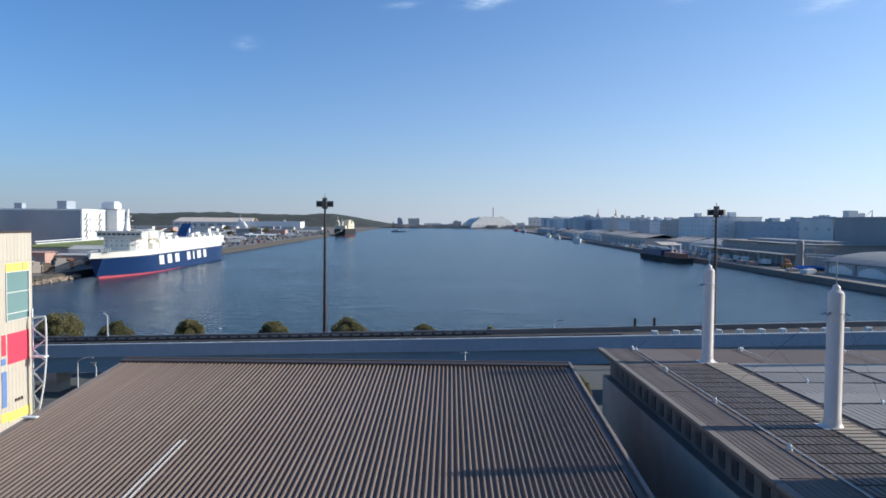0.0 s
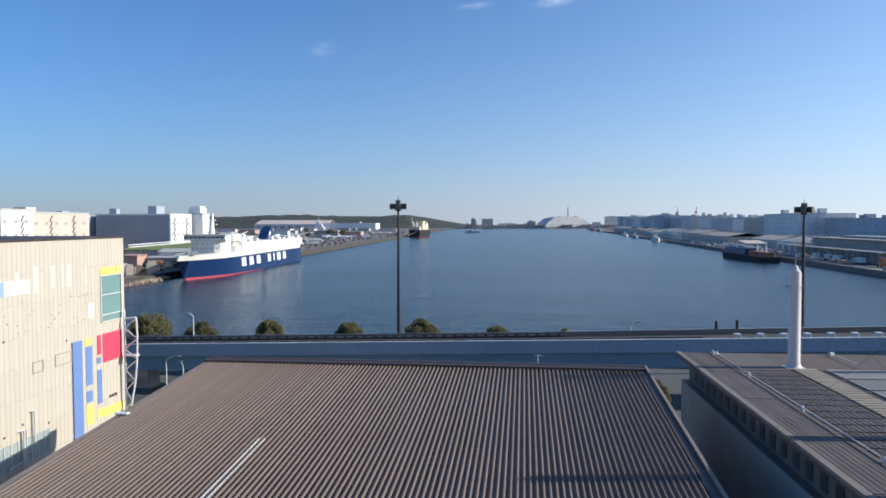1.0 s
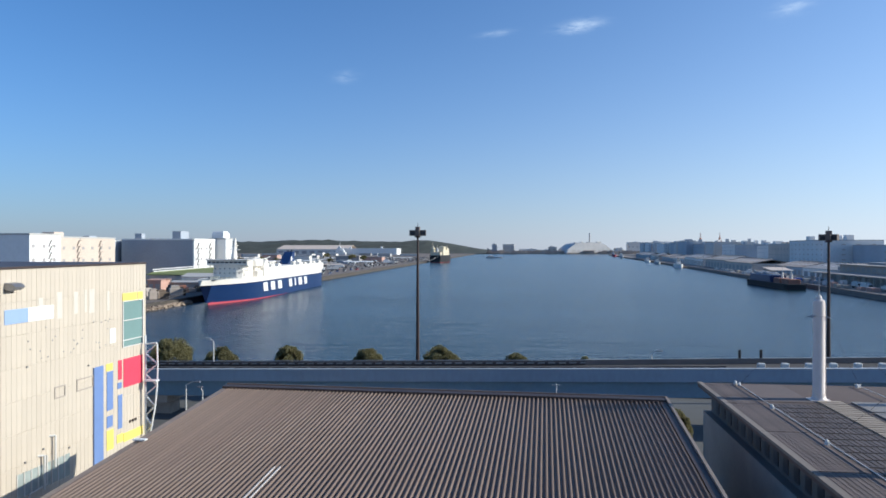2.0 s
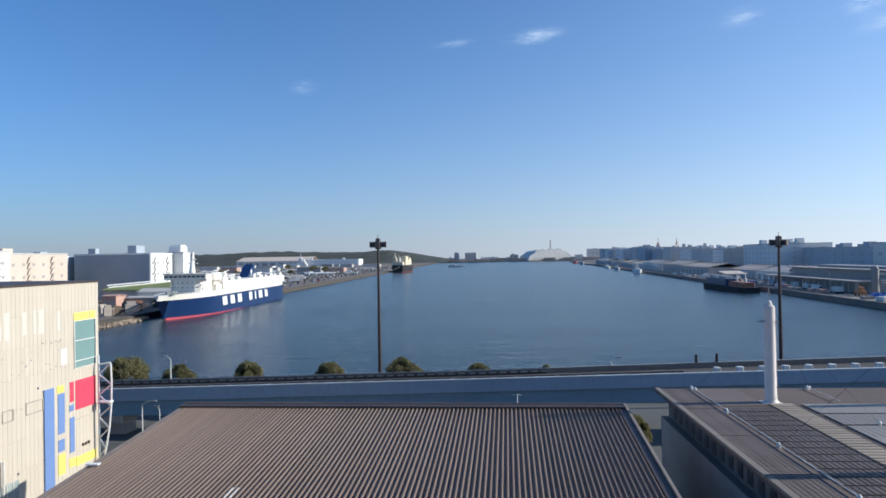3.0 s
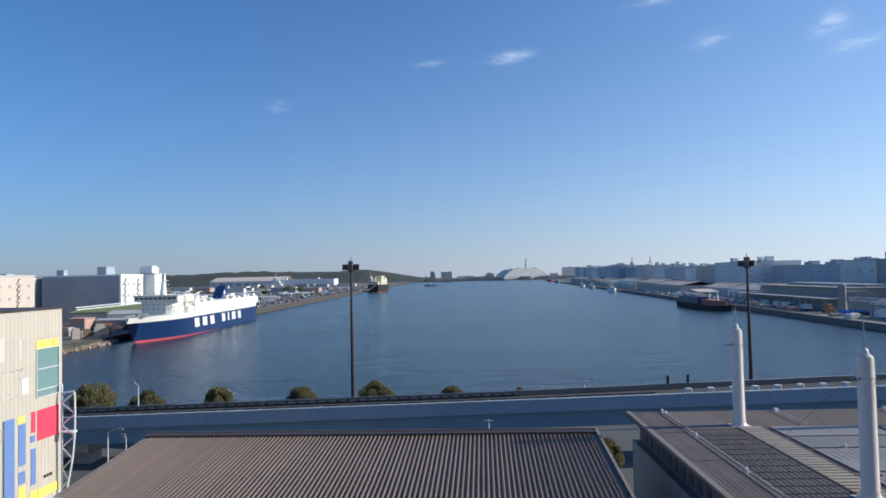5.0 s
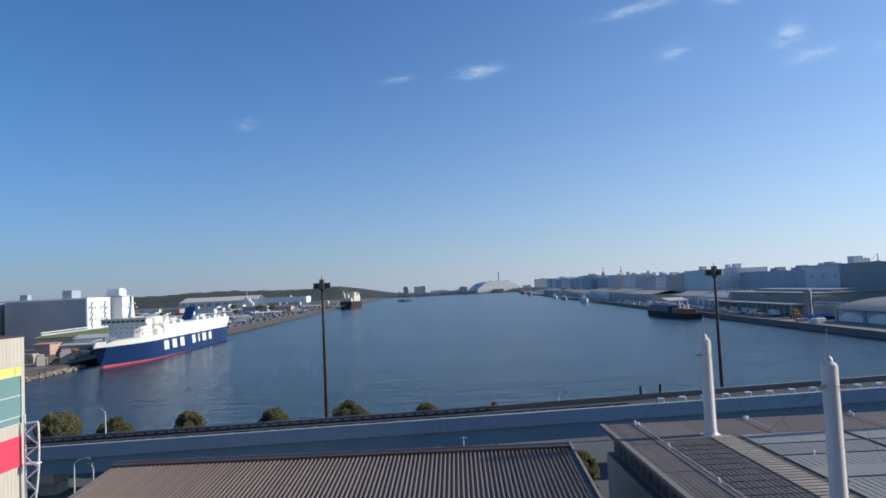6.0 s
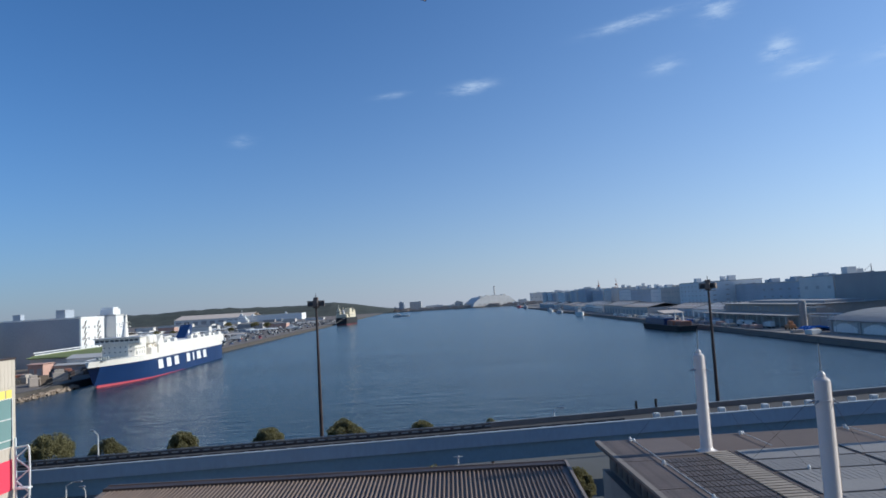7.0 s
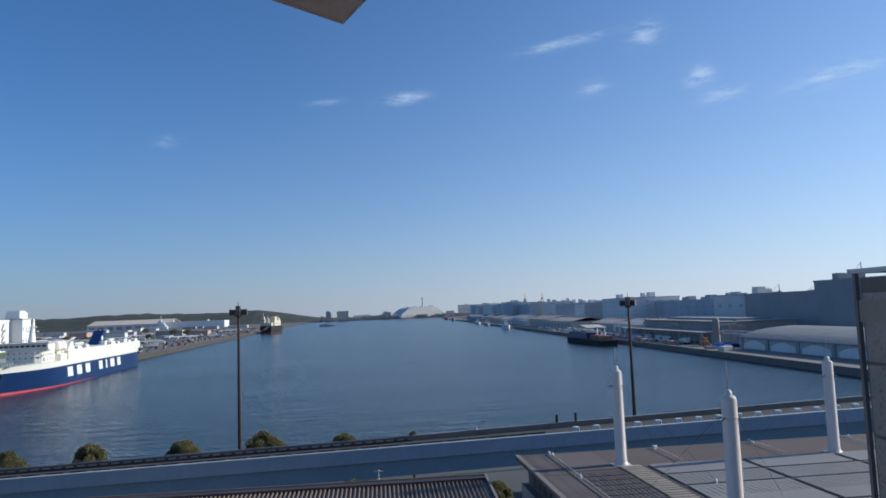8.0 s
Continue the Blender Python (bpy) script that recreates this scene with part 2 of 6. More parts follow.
M = dict(
    water=water_surface(),
    ground=surface("ground", (0.10, 0.10, 0.095), 0.9, size=18, grain=20),
    quay=surface("quay_concrete", (0.27, 0.23, 0.19), 0.9, size=9, grain=16, dirt=(0.08, 0.075, 0.07), dirt_amount=0.5),
    seawall=surface("seawall_concrete", (0.105, 0.095, 0.082), 0.9, size=6, dirt=(0.05, 0.045, 0.04), dirt_amount=0.6),
    asphalt=surface("asphalt", (0.075, 0.07, 0.068), 0.9, size=6, grain=40),
    roof=surface("brown_coated_steel", (0.175, 0.126, 0.097), 0.6, 0.0, coarse=0.22, fine=0.1, size=5, grain=14, vary=0.10, streak=(1, 0.25, 1), dirt=(0.20, 0.16, 0.13), dirt_amount=0.35),
    roofdark=surface("dark_flashing", (0.075, 0.055, 0.048), 0.5, 0.3, size=3),
    rooftrim=surface("weathered_verge_trim", (0.25, 0.20, 0.165), 0.6, 0.0, size=2),
    whitestrip=surface("white_sheet_strip", (0.46, 0.43, 0.40), 0.5, size=2),
    hallwall=surface("hall_wall_panel", (0.30, 0.28, 0.26), 0.8, size=4),
    panel=surface("cream_wall_panel", (0.545, 0.475, 0.38), 0.7, coarse=0.10, fine=0.05, size=2.5, vary=0.035, streak=(1, 1, 0.25), dirt=(0.37, 0.33, 0.27), dirt_amount=0.25),
    joint=surface("panel_joint", (0.40, 0.355, 0.29), 0.9),
    red=surface("red_painted_panel", (0.72, 0.055, 0.10), 0.5, coarse=0.08, fine=0.03),
    blue=surface("blue_painted_panel", (0.16, 0.24, 0.47), 0.5, coarse=0.08, fine=0.03),
    yellow=surface("yellow_painted_panel", (0.80, 0.66, 0.14), 0.5, coarse=0.08, fine=0.03),
    paleblue=surface("pale_blue_panel", (0.30, 0.40, 0.60), 0.5, coarse=0.06, fine=0.03),
    white=surface("white_paint", (0.78, 0.77, 0.74), 0.45, coarse=0.07, fine=0.04, size=2),
    offwhite=surface("aged_white_paint", (0.62, 0.60, 0.56), 0.6, coarse=0.12, size=3, dirt=(0.35, 0.32, 0.28), dirt_amount=0.3),
    column=surface("white_column_paint", (0.66, 0.575, 0.51), 0.4, coarse=0.05, fine=0.03, streak=(1, 1, 0.3)),
    steel=surface("dull_steel", (0.30, 0.30, 0.31), 0.45, 0.7),
    darksteel=surface("dark_brown_steel", (0.055, 0.038, 0.033), 0.5, 0.4),
    lampbox=surface("weathered_lamp_housing", (0.155, 0.12, 0.10), 0.6, 0.1, size=1),
    barrier=surface("dark_road_barrier", (0.075, 0.066, 0.064), 0.7, coarse=0.2, size=5),
    wornconcrete=surface("worn_brown_concrete", (0.21, 0.175, 0.15), 0.85, size=5, dirt=(0.10, 0.085, 0.075), dirt_amount=0.5),
    guard=surface("dull_guard_rail", (0.26, 0.255, 0.25), 0.6, 0.1, size=3),
    black=surface("black_rubber", (0.02, 0.02, 0.022), 0.7),
    greenglass=surface("green_tinted_glass", (0.20, 0.30, 0.28), 0.15, coarse=0.12, fine=0.03, size=3, bump=0.0, spec=0.8),
    ribbonglass=surface("pale_curtained_glass", (0.34, 0.38, 0.36), 0.2, coarse=0.3, fine=0.05, size=0.8, bump=0.0, spec=0.8),
    darkglass=plain_glass("dark_window_glass"),
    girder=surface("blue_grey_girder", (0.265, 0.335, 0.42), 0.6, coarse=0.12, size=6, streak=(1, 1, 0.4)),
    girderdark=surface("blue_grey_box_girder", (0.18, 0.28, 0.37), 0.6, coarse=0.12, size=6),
    parapet=surface("pale_parapet_cap", (0.42, 0.45, 0.48), 0.7, size=4),
    concrete=surface("weathered_concrete", (0.40, 0.35, 0.30), 0.85, size=4, dirt=(0.14, 0.13, 0.12), dirt_amount=0.4),
    slate=surface("dark_grating", (0.108, 0.084, 0.071), 0.6, 0.1, fine=0.35, size=4, grain=24, vary=0.2),
    slatelight=surface("grey_seam_sheet", (0.142, 0.108, 0.09), 0.7, 0.0, fine=0.35, size=4, grain=24, vary=0.15),
    brownroof=surface("brown_membrane", (0.115, 0.083, 0.066), 0.75, fine=0.3, size=5, grain=30),
    slat=surface("tan_slat", (0.32, 0.26, 0.195), 0.7, size=2, vary=0.12),
    greypanel=surface("grey_roof_panel", (0.25, 0.225, 0.20), 0.6, 0.0, coarse=0.12, fine=0.25, size=3, grain=22, vary=0.06),
    fascia=surface("pale_fascia", (0.22, 0.185, 0.155), 0.8, size=3, vary=0.06),
    brightpanel=surface("pale_wall_strip", (0.60, 0.55, 0.47), 0.7, coarse=0.1, fine=0.05),
    openings=surface("dark_opening", (0.045, 0.045, 0.048), 0.5, size=2),
    towerframe=surface("brown_tower_frame", (0.17, 0.145, 0.125), 0.6, size=2),
    warebrown=surface("brown_warehouse_sheet", (0.42, 0.35, 0.29), 0.8, coarse=0.2, size=10),
    shedroof=surface("weathered_shed_roof", (0.38, 0.34, 0.30), 0.85, coarse=0.25, size=9, dirt=(0.14, 0.11, 0.09), dirt_amount=0.5),
    # darker than the concrete: shade under the roof edge put into the colour
    recess=surface("eave_shade_tone", (0.15, 0.135, 0.12), 0.8, size=3),
    leaf=leaf_surface("dark_leaf", (0.215, 0.195, 0.095)),
    stairsteel=surface("grey_stair_steel", (0.20, 0.175, 0.15), 0.7, size=2),
    rubblestone=surface("brown_rubble_stone", (0.27, 0.21, 0.155), 0.9, coarse=0.3, size=1.5),
    quayface=surface("wet_stained_quay_face", (0.072, 0.061, 0.05), 0.8, coarse=0.4, size=5, grain=12, streak=(1, 1, 0.4)),
    yard=surface("stained_yard_paving", (0.175, 0.145, 0.12), 0.9, coarse=0.35, size=26, grain=14, dirt=(0.06, 0.05, 0.042), dirt_amount=0.7),
    silo=surface("weathered_silo_steel", (0.34, 0.30, 0.265), 0.75, coarse=0.15, size=4, streak=(1, 1, 0.3)),
    cranesteel=surface("rusty_crane_steel", (0.30, 0.14, 0.09), 0.7, size=4),
    bark=surface("bark", (0.10, 0.075, 0.055), 0.9, size=0.6),
    hullblue=surface("blue_hull_paint", (0.010, 0.030, 0.105), 0.4, coarse=0.18, size=12, streak=(1, 1, 0.3)),
    hullred=surface("red_boot_topping", (0.38, 0.05, 0.07), 0.6, coarse=0.15, size=8),
    shipwhite=surface("ship_white_paint", (0.80, 0.755, 0.67), 0.45, coarse=0.08, size=8, dirt=(0.6, 0.50, 0.38), dirt_amount=0.25),
    shipdeck=surface("ship_deck", (0.25, 0.27, 0.26), 0.8, size=6),
    warecream=surface("cream_warehouse_sheet", (0.60, 0.50, 0.41), 0.7, coarse=0.08, size=10),
    wareblue=surface("slate_blue_warehouse_sheet", (0.33, 0.36, 0.40), 0.7, coarse=0.12, size=12),
    waregrey=surface("grey_warehouse_sheet", (0.48, 0.46, 0.43), 0.75, coarse=0.12, size=12),
    warepale=surface("pale_warehouse_sheet", (0.68, 0.65, 0.60), 0.75, coarse=0.12, size=12),
    # bank tones lightened so that distance haze sits in the base colour
    bankblue=surface("hazed_blue_grey_tone", (0.44, 0.46, 0.49), 0.8, coarse=0.14, size=14),
    bankpale=surface("hazed_pale_tone", (0.76, 0.73, 0.69), 0.8, coarse=0.12, size=14),
    bankbrown=surface("hazed_brown_tone", (0.56, 0.48, 0.41), 0.8, coarse=0.16, size=12),
    bankgrey=surface("hazed_grey_tone", (0.58, 0.565, 0.54), 0.8, coarse=0.14, size=14),
    waredark=surface("dark_warehouse_sheet", (0.36, 0.34, 0.325), 0.75, coarse=0.12, size=12),
    greenroof=surface("mossy_green_roof", (0.17, 0.20, 0.07), 0.8, size=8),
    pink=surface("pink_brick_shed", (0.48, 0.30, 0.24), 0.8, size=4),
    forest=surface("far_forest", (0.055, 0.06, 0.048), 0.9, coarse=0.4, fine=0.3, size=30, grain=6, bump=0.0),
    tarp=surface("blue_tarpaulin", (0.03, 0.13, 0.42), 0.5, size=3),
    orange=surface("orange_machine_paint", (0.44, 0.19, 0.07), 0.5, size=2),
    shipyellow=surface("cream_superstructure", (0.68, 0.60, 0.43), 0.5, size=10),
    archroof=surface("blue_grey_arched_sheet", (0.255, 0.25, 0.245), 0.85, coarse=0.22, size=8, streak=(4, 1, 1)),
    underbody=surface("brown_cabin_underside", (0.70, 0.56, 0.50), 0.6, size=0.8),
    rubber=surface("rusty_rim", (0.60, 0.55, 0.50), 0.6, size=0.2),
)
for k, c in enumerate(((0.48, 0.47, 0.45), (0.05, 0.05, 0.055), (0.20, 0.20, 0.205), (0.45, 0.05, 0.04), (0.04, 0.09, 0.25))):
    M["car%d" % k] = surface("car_paint", c, 0.3, coarse=0.05, fine=0.02, bump=0.0)

# ---------------------------------------------------------------- mesh helpers


class Geo:
    """Collects faces of one mesh."""

    def __init__(self):
        self.v, self.f = [], []

    def add(self, verts, faces):
        k = len(self.v)
        self.v += [tuple(p) for p in verts]
        self.f += [tuple(k + i for i in f) for f in faces]
        return self

    def box(self, x0, x1, y0, y1, z0, z1, m=None):
        p = [(x, y, z) for z in (z0, z1) for x, y in ((x0, y0), (x1, y0), (x1, y1), (x0, y1))]
        if m is not None:
            p = [m @ Vector(q) for q in p]
        return self.add(p, [(3, 2, 1, 0), (4, 5, 6, 7), (0, 1, 5, 4), (1, 2, 6, 5), (2, 3, 7, 6), (3, 0, 4, 7)])

    def chamfer(self, x0, x1, y0, y1, z0, z1, c):
        """A box with its upper and upright edges cut back by c."""
        def ring(d, z):
            return [(x0 + d + c, y0 + d, z), (x1 - d - c, y0 + d, z), (x1 - d, y0 + d + c, z), (x1 - d, y1 - d - c, z), (x1 - d - c, y1 - d, z), (x0 + d + c, y1 - d, z), (x0 + d, y1 - d - c, z), (x0 + d, y0 + d + c, z)]
        return self.loft([ring(0, z0), ring(0, z1 - c), ring(c, z1)])

    def loft(self, rings, closed=True, caps=True):
        n = len(rings[0])
        v = [p for r in rings for p in r]
        f = []
        for k in range(len(rings) - 1):
            for i in range(n if closed else n - 1):
                j = (i + 1) % n
                f.append((k * n + i, k * n + j, (k + 1) * n + j, (k + 1) * n + i))
        if caps:
            f.append(tuple(reversed(range(n))))
            f.append(tuple((len(rings) - 1) * n + i for i in range(n)))
        return self.add(v, f)

    def prism(self, outline, z0, z1):
        return self.loft([[(x, y, z0) for x, y in outline], [(x, y, z1) for x, y in outline]])

    def tube(self, a, b, ra, rb=None, n=8):
        a, b = Vector(a), Vector(b)
        rb = ra if rb is None else rb
        q = (b - a).to_track_quat("Z", "Y")
        rings = []
        for p, r in ((a, ra), (b, rb)):
            rings.append([p + q @ Vector((r * math.cos(2 * math.pi * i / n), r * math.sin(2 * math.pi * i / n), 0)) for i in range(n)])
        return self.loft(rings)

    def lathe(self, cx, cy, profile, n=20):
        return self.loft([[(cx + r * math.cos(2 * math.pi * i / n), cy + r * math.sin(2 * math.pi * i / n), z) for i in range(n)] for r, z in profile])

    def mesh(self, name, material, smooth=False):
        me = bpy.data.meshes.new(name)
        me.from_pydata(self.v, [], self.f)
        me.materials.append(M[material])
        if smooth:
            me.polygons.foreach_set("use_smooth", [True] * len(me.polygons))
            me.set_sharp_from_angle(angle=radians(40))
        me.update()
        return me

    def make(self, name, material, parent=None, label="", smooth=False):
        ob = new(name, self.mesh(name, material, smooth))
        if parent is not None:
            ob.parent = parent
        if label:
            ob["label"] = label
        return ob


def thing(name, label, category, at=(0, 0, 0), turn=0.0, group="", kind=""):
    ob = new(name)
    ob.matrix_basis = pose(*at, 0, 0, turn)
    return tagged(ob, label, category, group, kind)


def place(name, mesh, parent, x=0, y=0, z=0, turn=0.0):
    """An object of its own on a shared mesh."""
    ob = new(name, mesh)
    ob.matrix_basis = pose(x, y, z, 0, 0, turn)
    ob.parent = parent
    return ob


def setting(name, geo, material, label, category):
    return tagged(geo.make(name, material), label, category, kind="structure")


GROUND = 2.5


def left_bank(y):
    return -138.3 - 0.043 * y


def right_bank(y):
    return 145.0 + 0.022 * y


# ---------------------------------------------------------------- water and land
g = Geo()
g.add([(-4500, 60, 0), (4500, 60, 0), (4500, 4800, 0), (-4500, 4800, 0)], [(0, 1, 2, 3)])
setting("water", g, "water", "rippled dark blue harbour water between two quays", "water")

# the near shore, on which the halls stand; it reaches back behind the viewpoint
setting("ground", Geo().box(-4500, 4500, -900, 103.0, -4, GROUND), "ground", "grey paved ground of the near shore", "ground")
setting("seawall", Geo().box(-135, 146, 103.002, 104.2, -4, GROUND + 0.7), "seawall", "low weathered concrete seawall along the near shore", "seawall")
g = Geo()
ys = [103.0, 248, 510, 825, 1158, 2600]
g.prism([(-4500, 103.01)] + [(left_bank(y), y + 0.01) for y in ys] + [(-400, 2600), (-400, 4700), (-4500, 4700)], -4, GROUND)
setting("ground_left_bank", g, "yard", "paved quay of the far left bank with yards", "ground")
g = Geo()
ys = [2200, 1341, 590, 208, 103.0]
g.prism([(330, 4700), (330, 2500)] + [(right_bank(y), y + 0.01) for y in ys] + [(4500, 103.01), (4500, 4700)], -4, GROUND)
setting("ground_right_bank", g, "quay", "paved quay of the shaded right bank", "ground")
setting("ground_far_shore", Geo().box(-400, 330, 2600, 4700, -4, GROUND), "quay", "low far shore at the harbour's head", "ground")
for side, bank, lo, hi in (("left", left_bank, 103.3, 2500), ("right", right_bank, 103.3, 2100)):
    g = Geo()
    s = 1 if side == "left" else -1
    pts = [lo + (hi - lo) * k / 24 for k in range(25)]
    g.loft([[(bank(y) + s * 0.02, y, -3), (bank(y) + s * 0.9, y, -3), (bank(y) + s * 0.9, y, GROUND + 0.14), (bank(y) - s * 0.6, y, GROUND + 0.14), (bank(y) - s * 0.6, y, GROUND + 0.01), (bank(y) + s * 0.02, y, GROUND + 0.01)] for y in pts])
    setting("quay_wall_" + side, g, "quayface" if side == "left" else "wornconcrete", "stained concrete quay wall with a raised kerb", "quay wall")

# ---------------------------------------------------------------- exhibition hall with the ribbed brown roof
HX0, HX1, HY0, HY1, HZ, HSLOPE = -24.3, 9.83, 16.0, 53.07, 12.69, 0.075


def hall_z(y):
    return HZ - HSLOPE * (HY1 - y)


def hall():
    h = thing("exhibition_hall", "wide hall with a ribbed brown sheet-metal roof", "building")
    g = Geo()
    x0, x1, y0, y1 = HX0 + 0.5, HX1 - 0.5, HY0 + 0.3, HY1 - 0.5
    g.loft([[(x, y0, GROUND), (x, y1, GROUND), (x, y1, hall_z(y1) - 0.35), (x, y0, hall_z(y0) - 0.35)] for x in (x0, x1)])
    g.make("wall", "hallwall", h)
    roof = Geo()
    roof.loft([[(x, HY0, hall_z(HY0) - 0.3), (x, HY1, hall_z(HY1) - 0.3), (x, HY1, hall_z(HY1) - 0.03), (x, HY0, hall_z(HY0) - 0.03)] for x in (HX0, HX1)])
    roof = roof.make("roof", "roofdark", h, "ribbed brown sheet-metal roof")
    # eave gutter and flashing along the far edge, verge trims along the sides
    g = Geo()
    g.box(HX0 - 0.1, HX1 + 0.1, HY1 - 0.85, HY1 + 0.12, HZ + 0.02, HZ + 0.19)
    g.make("ridge_flashing", "roofdark", roof)
    g = Geo()
    g.box(HX0 - 0.1, HX1 + 0.1, HY1 + 0.02, HY1 + 0.16, HZ - 0.5, HZ + 0.26)
    g.make("edge_cap", "roof", roof)
    for xa, xb, up in ((HX0 - 0.12, HX0 + 0.29, 0.06), (HX1 - 0.05, HX1 + 0.13, 0.27)):
        g = Geo()
        g.loft([[(x, HY0, hall_z(HY0) - 0.45), (x, HY1, HZ - 0.45), (x, HY1, HZ + up), (x, HY0, hall_z(HY0) + up)] for x in (xa, xb)])
        g.make("verge_trim", "rooftrim", roof)
    g = Geo()
    g.loft([[(x, HY0, hall_z(HY0) + 0.02), (x, HY1 - 0.9, hall_z(HY1 - 0.9) + 0.02), (x, HY1 - 0.9, hall_z(HY1 - 0.9) + 0.12), (x, HY0, hall_z(HY0) + 0.12)] for x in (HX1 - 0.55, HX1 - 0.05)])
    g.make("side_flashing", "roofdark", roof)
    # one folded sheet to each rib
    n = 108
    pitch = (HX1 - 0.55 - HX0 - 0.3) / n
    ya, yb = HY0, HY1 - 0.8
    profile = [(0.0, 0.0), (0.075, 0.0), (0.13, 0.125), (0.142, 0.137), (0.193, 0.137), (0.205, 0.125), (0.26, 0.0), (pitch - 0.002, 0.0)]
    g = Geo()
    g.loft([[(x, y, hall_z(y) + z) for x, z in profile] for y in (ya, yb)], closed=False, caps=False)
    g.add([(x, yb, hall_z(yb) + z) for x, z in profile] + [(x, yb, hall_z(yb) - 0.02) for x, z in profile], [(i, i + 1, i + 9, i + 8) for i in range(7)])
    sheet = g.mesh("roof_panel", "roof")
    for k in range(n):
        place("roof_panel", sheet, roof, HX0 + 0.3 + k * pitch, 0, 0)
    # pale repair strip on two ribs, and a bright clip on the verge
    k = round((-14.1 - HX0 - 0.3) / pitch)
    for j in (0, 1):
        g = Geo()
        x = HX0 + 0.3 + (k + j) * pitch
        g.loft([[(a, HY0, hall_z(HY0) + b), (a, 37.2, hall_z(37.2) + b)] for a, b in ((x + 0.115, 0.10), (x + 0.138, 0.145), (x + 0.197, 0.145), (x + 0.22, 0.10))], closed=False, caps=False)
        g.make("repair_strip", "whitestrip", roof, "pale white repair strip")
    g = Geo().chamfer(HX0 - 0.1, HX0 + 0.75, 40.0, 40.35, hall_z(40.2) + 0.17, hall_z(40.2) + 0.25, 0.02)
    g.make("verge_clip", "white", roof)
    return h


hall()


# ---------------------------------------------------------------- gallery with colour fields
def gallery():
    X, Y0, Y1, Z1 = -36.9, 22.0, 61.9, 22.4
    b = thing("gallery_building", "cream panelled building with red, blue and yellow fields", "building")
    Geo().box(X - 24, X - 0.06, Y0, Y1 - 0.06, GROUND, Z1 - 0.05).make("wall", "joint", b)
    r = Geo()
    r.box(X - 24.1, X + 0.06, Y0, Y1 + 0.06, Z1 - 0.05, Z1 + 0.12)
    r = r.make("roof_edge", "roofdark", b, "dark metal roof edge")
    # panels: shared meshes, one object each
    cols, rows, w, h = 36, 8, 0.5, 2.4
    p = Geo().chamfer(0, 0.06, 0.008, w - 0.008, 0.008, h - 0.008, 0.006).mesh("panel", "panel")
    base = Geo().box(X - 0.059, X - 0.03, Y0, Y1 - cols * w, GROUND, Z1 - 0.06).make("plain_wall", "panel", b)
    for i in range(cols):
        for j in range(rows):
            place("panel", p, b, X - 0.06, Y1 - (i + 1) * w, Z1 - 0.06 - (j + 1) * h)
    Geo().box(X - 23, X - 0.06, Y1 - 0.06, Y1, GROUND, Z1 - 0.06).make("end_wall", "panel", b)

    def plate(name, mat, y0, y1, z0, z1, label="", t=0.05):
        return Geo().chamfer(X + 0.003, X + t, y0, y1, z0, z1, 0.008).make(name, mat, b, label)

    for y0, y1, z0, z1 in ((58.3, 61.3, 11.15, 13.75), (57.5, 58.05, 12.0, 13.75)):
        plate("colour_field", "red", y0, y1, z0, z1, "red painted field")
    for y0, y1, z0, z1 in ((55.85, 56.75, 9.6, 13.0), (55.85, 56.7, 8.1, 9.1), (57.45, 58.1, 7.6, 10.65), (57.4, 58.0, 11.2, 11.75), (55.8, 56.7, 4.6, 5.5)):
        plate("colour_field", "blue", y0, y1, z0, z1, "blue painted field")
    plate("colour_fin", "blue", 54.0, 55.25, 3.2, 13.7, "tall projecting blue fin", 0.14)
    for y0, y1, z0, z1 in ((58.15, 60.4, 19.0, 19.75), (60.55, 61.35, 19.0, 19.75), (55.75, 56.7, 13.1, 13.7), (55.85, 56.8, 6.1, 7.85), (57.3, 58.25, 6.35, 7.1), (58.3, 61.35, 6.2, 7.0)):
        plate("colour_field", "yellow", y0, y1, z0, z1, "yellow painted field")
    plate("colour_field", "white", 46.5, 49.2, 18.4, 19.45, "white painted field")
    plate("colour_field", "paleblue", 44.2, 46.48, 18.4, 19.45, "pale blue painted field")
    plate("colour_field", "white", 56.3, 57.1, 15.45, 16.75, "white painted field")
    # bright vertical wall strips and bolt heads
    for y0, y1, z0, z1 in ((47.6, 48.1, 18.6, 20.1), (49.6, 50.2, 18.3, 20.4), (51.6, 52.1, 18.5, 20.3), (52.9, 53.2, 18.5, 20.4), (53.5, 54.2, 18.4, 20.4), (55.9, 56.3, 18.4, 20.1)):
        plate("wall_strip", "brightpanel", y0, y1, z0, z1, "", 0.02)
    bolt = Geo().lathe(0, 0, [(0.05, -0.02), (0.05, 0.04), (0.03, 0.05)], 6).mesh("bolt", "steel")
    rnd = random.Random(4)
    for k in range(26):
        o = place("bolt", bolt, b, X + 0.01, 46 + rnd.random() * 11, 15.2 + rnd.random() * 2.8)
        o.rotation_euler = (0, radians(90), 0)
    # tall green-tinted window in two fields with a vent row
    wdw = Geo().box(X + 0.002, X + 0.02, 58.2, 61.3, 14.85, 19.0).make("window", "darkglass", b, "tall green-tinted window")
    for z0, z1 in ((17.3, 18.95), (15.5, 17.2), (14.9, 15.4)):
        Geo().box(X + 0.021, X + 0.035, 58.28, 61.22, z0, z1).make("pane", "greenglass", wdw)
    f = Geo()
    for z in (14.8, 15.42, 17.22, 18.97):
        f.box(X + 0.004, X + 0.10, 58.12, 61.38, z, z + 0.08)
    for y in (58.12, 61.28):
        f.box(X + 0.004, X + 0.098, y, y + 0.1, 14.88, 18.97)
    f.make("window_frame", "offwhite", wdw)
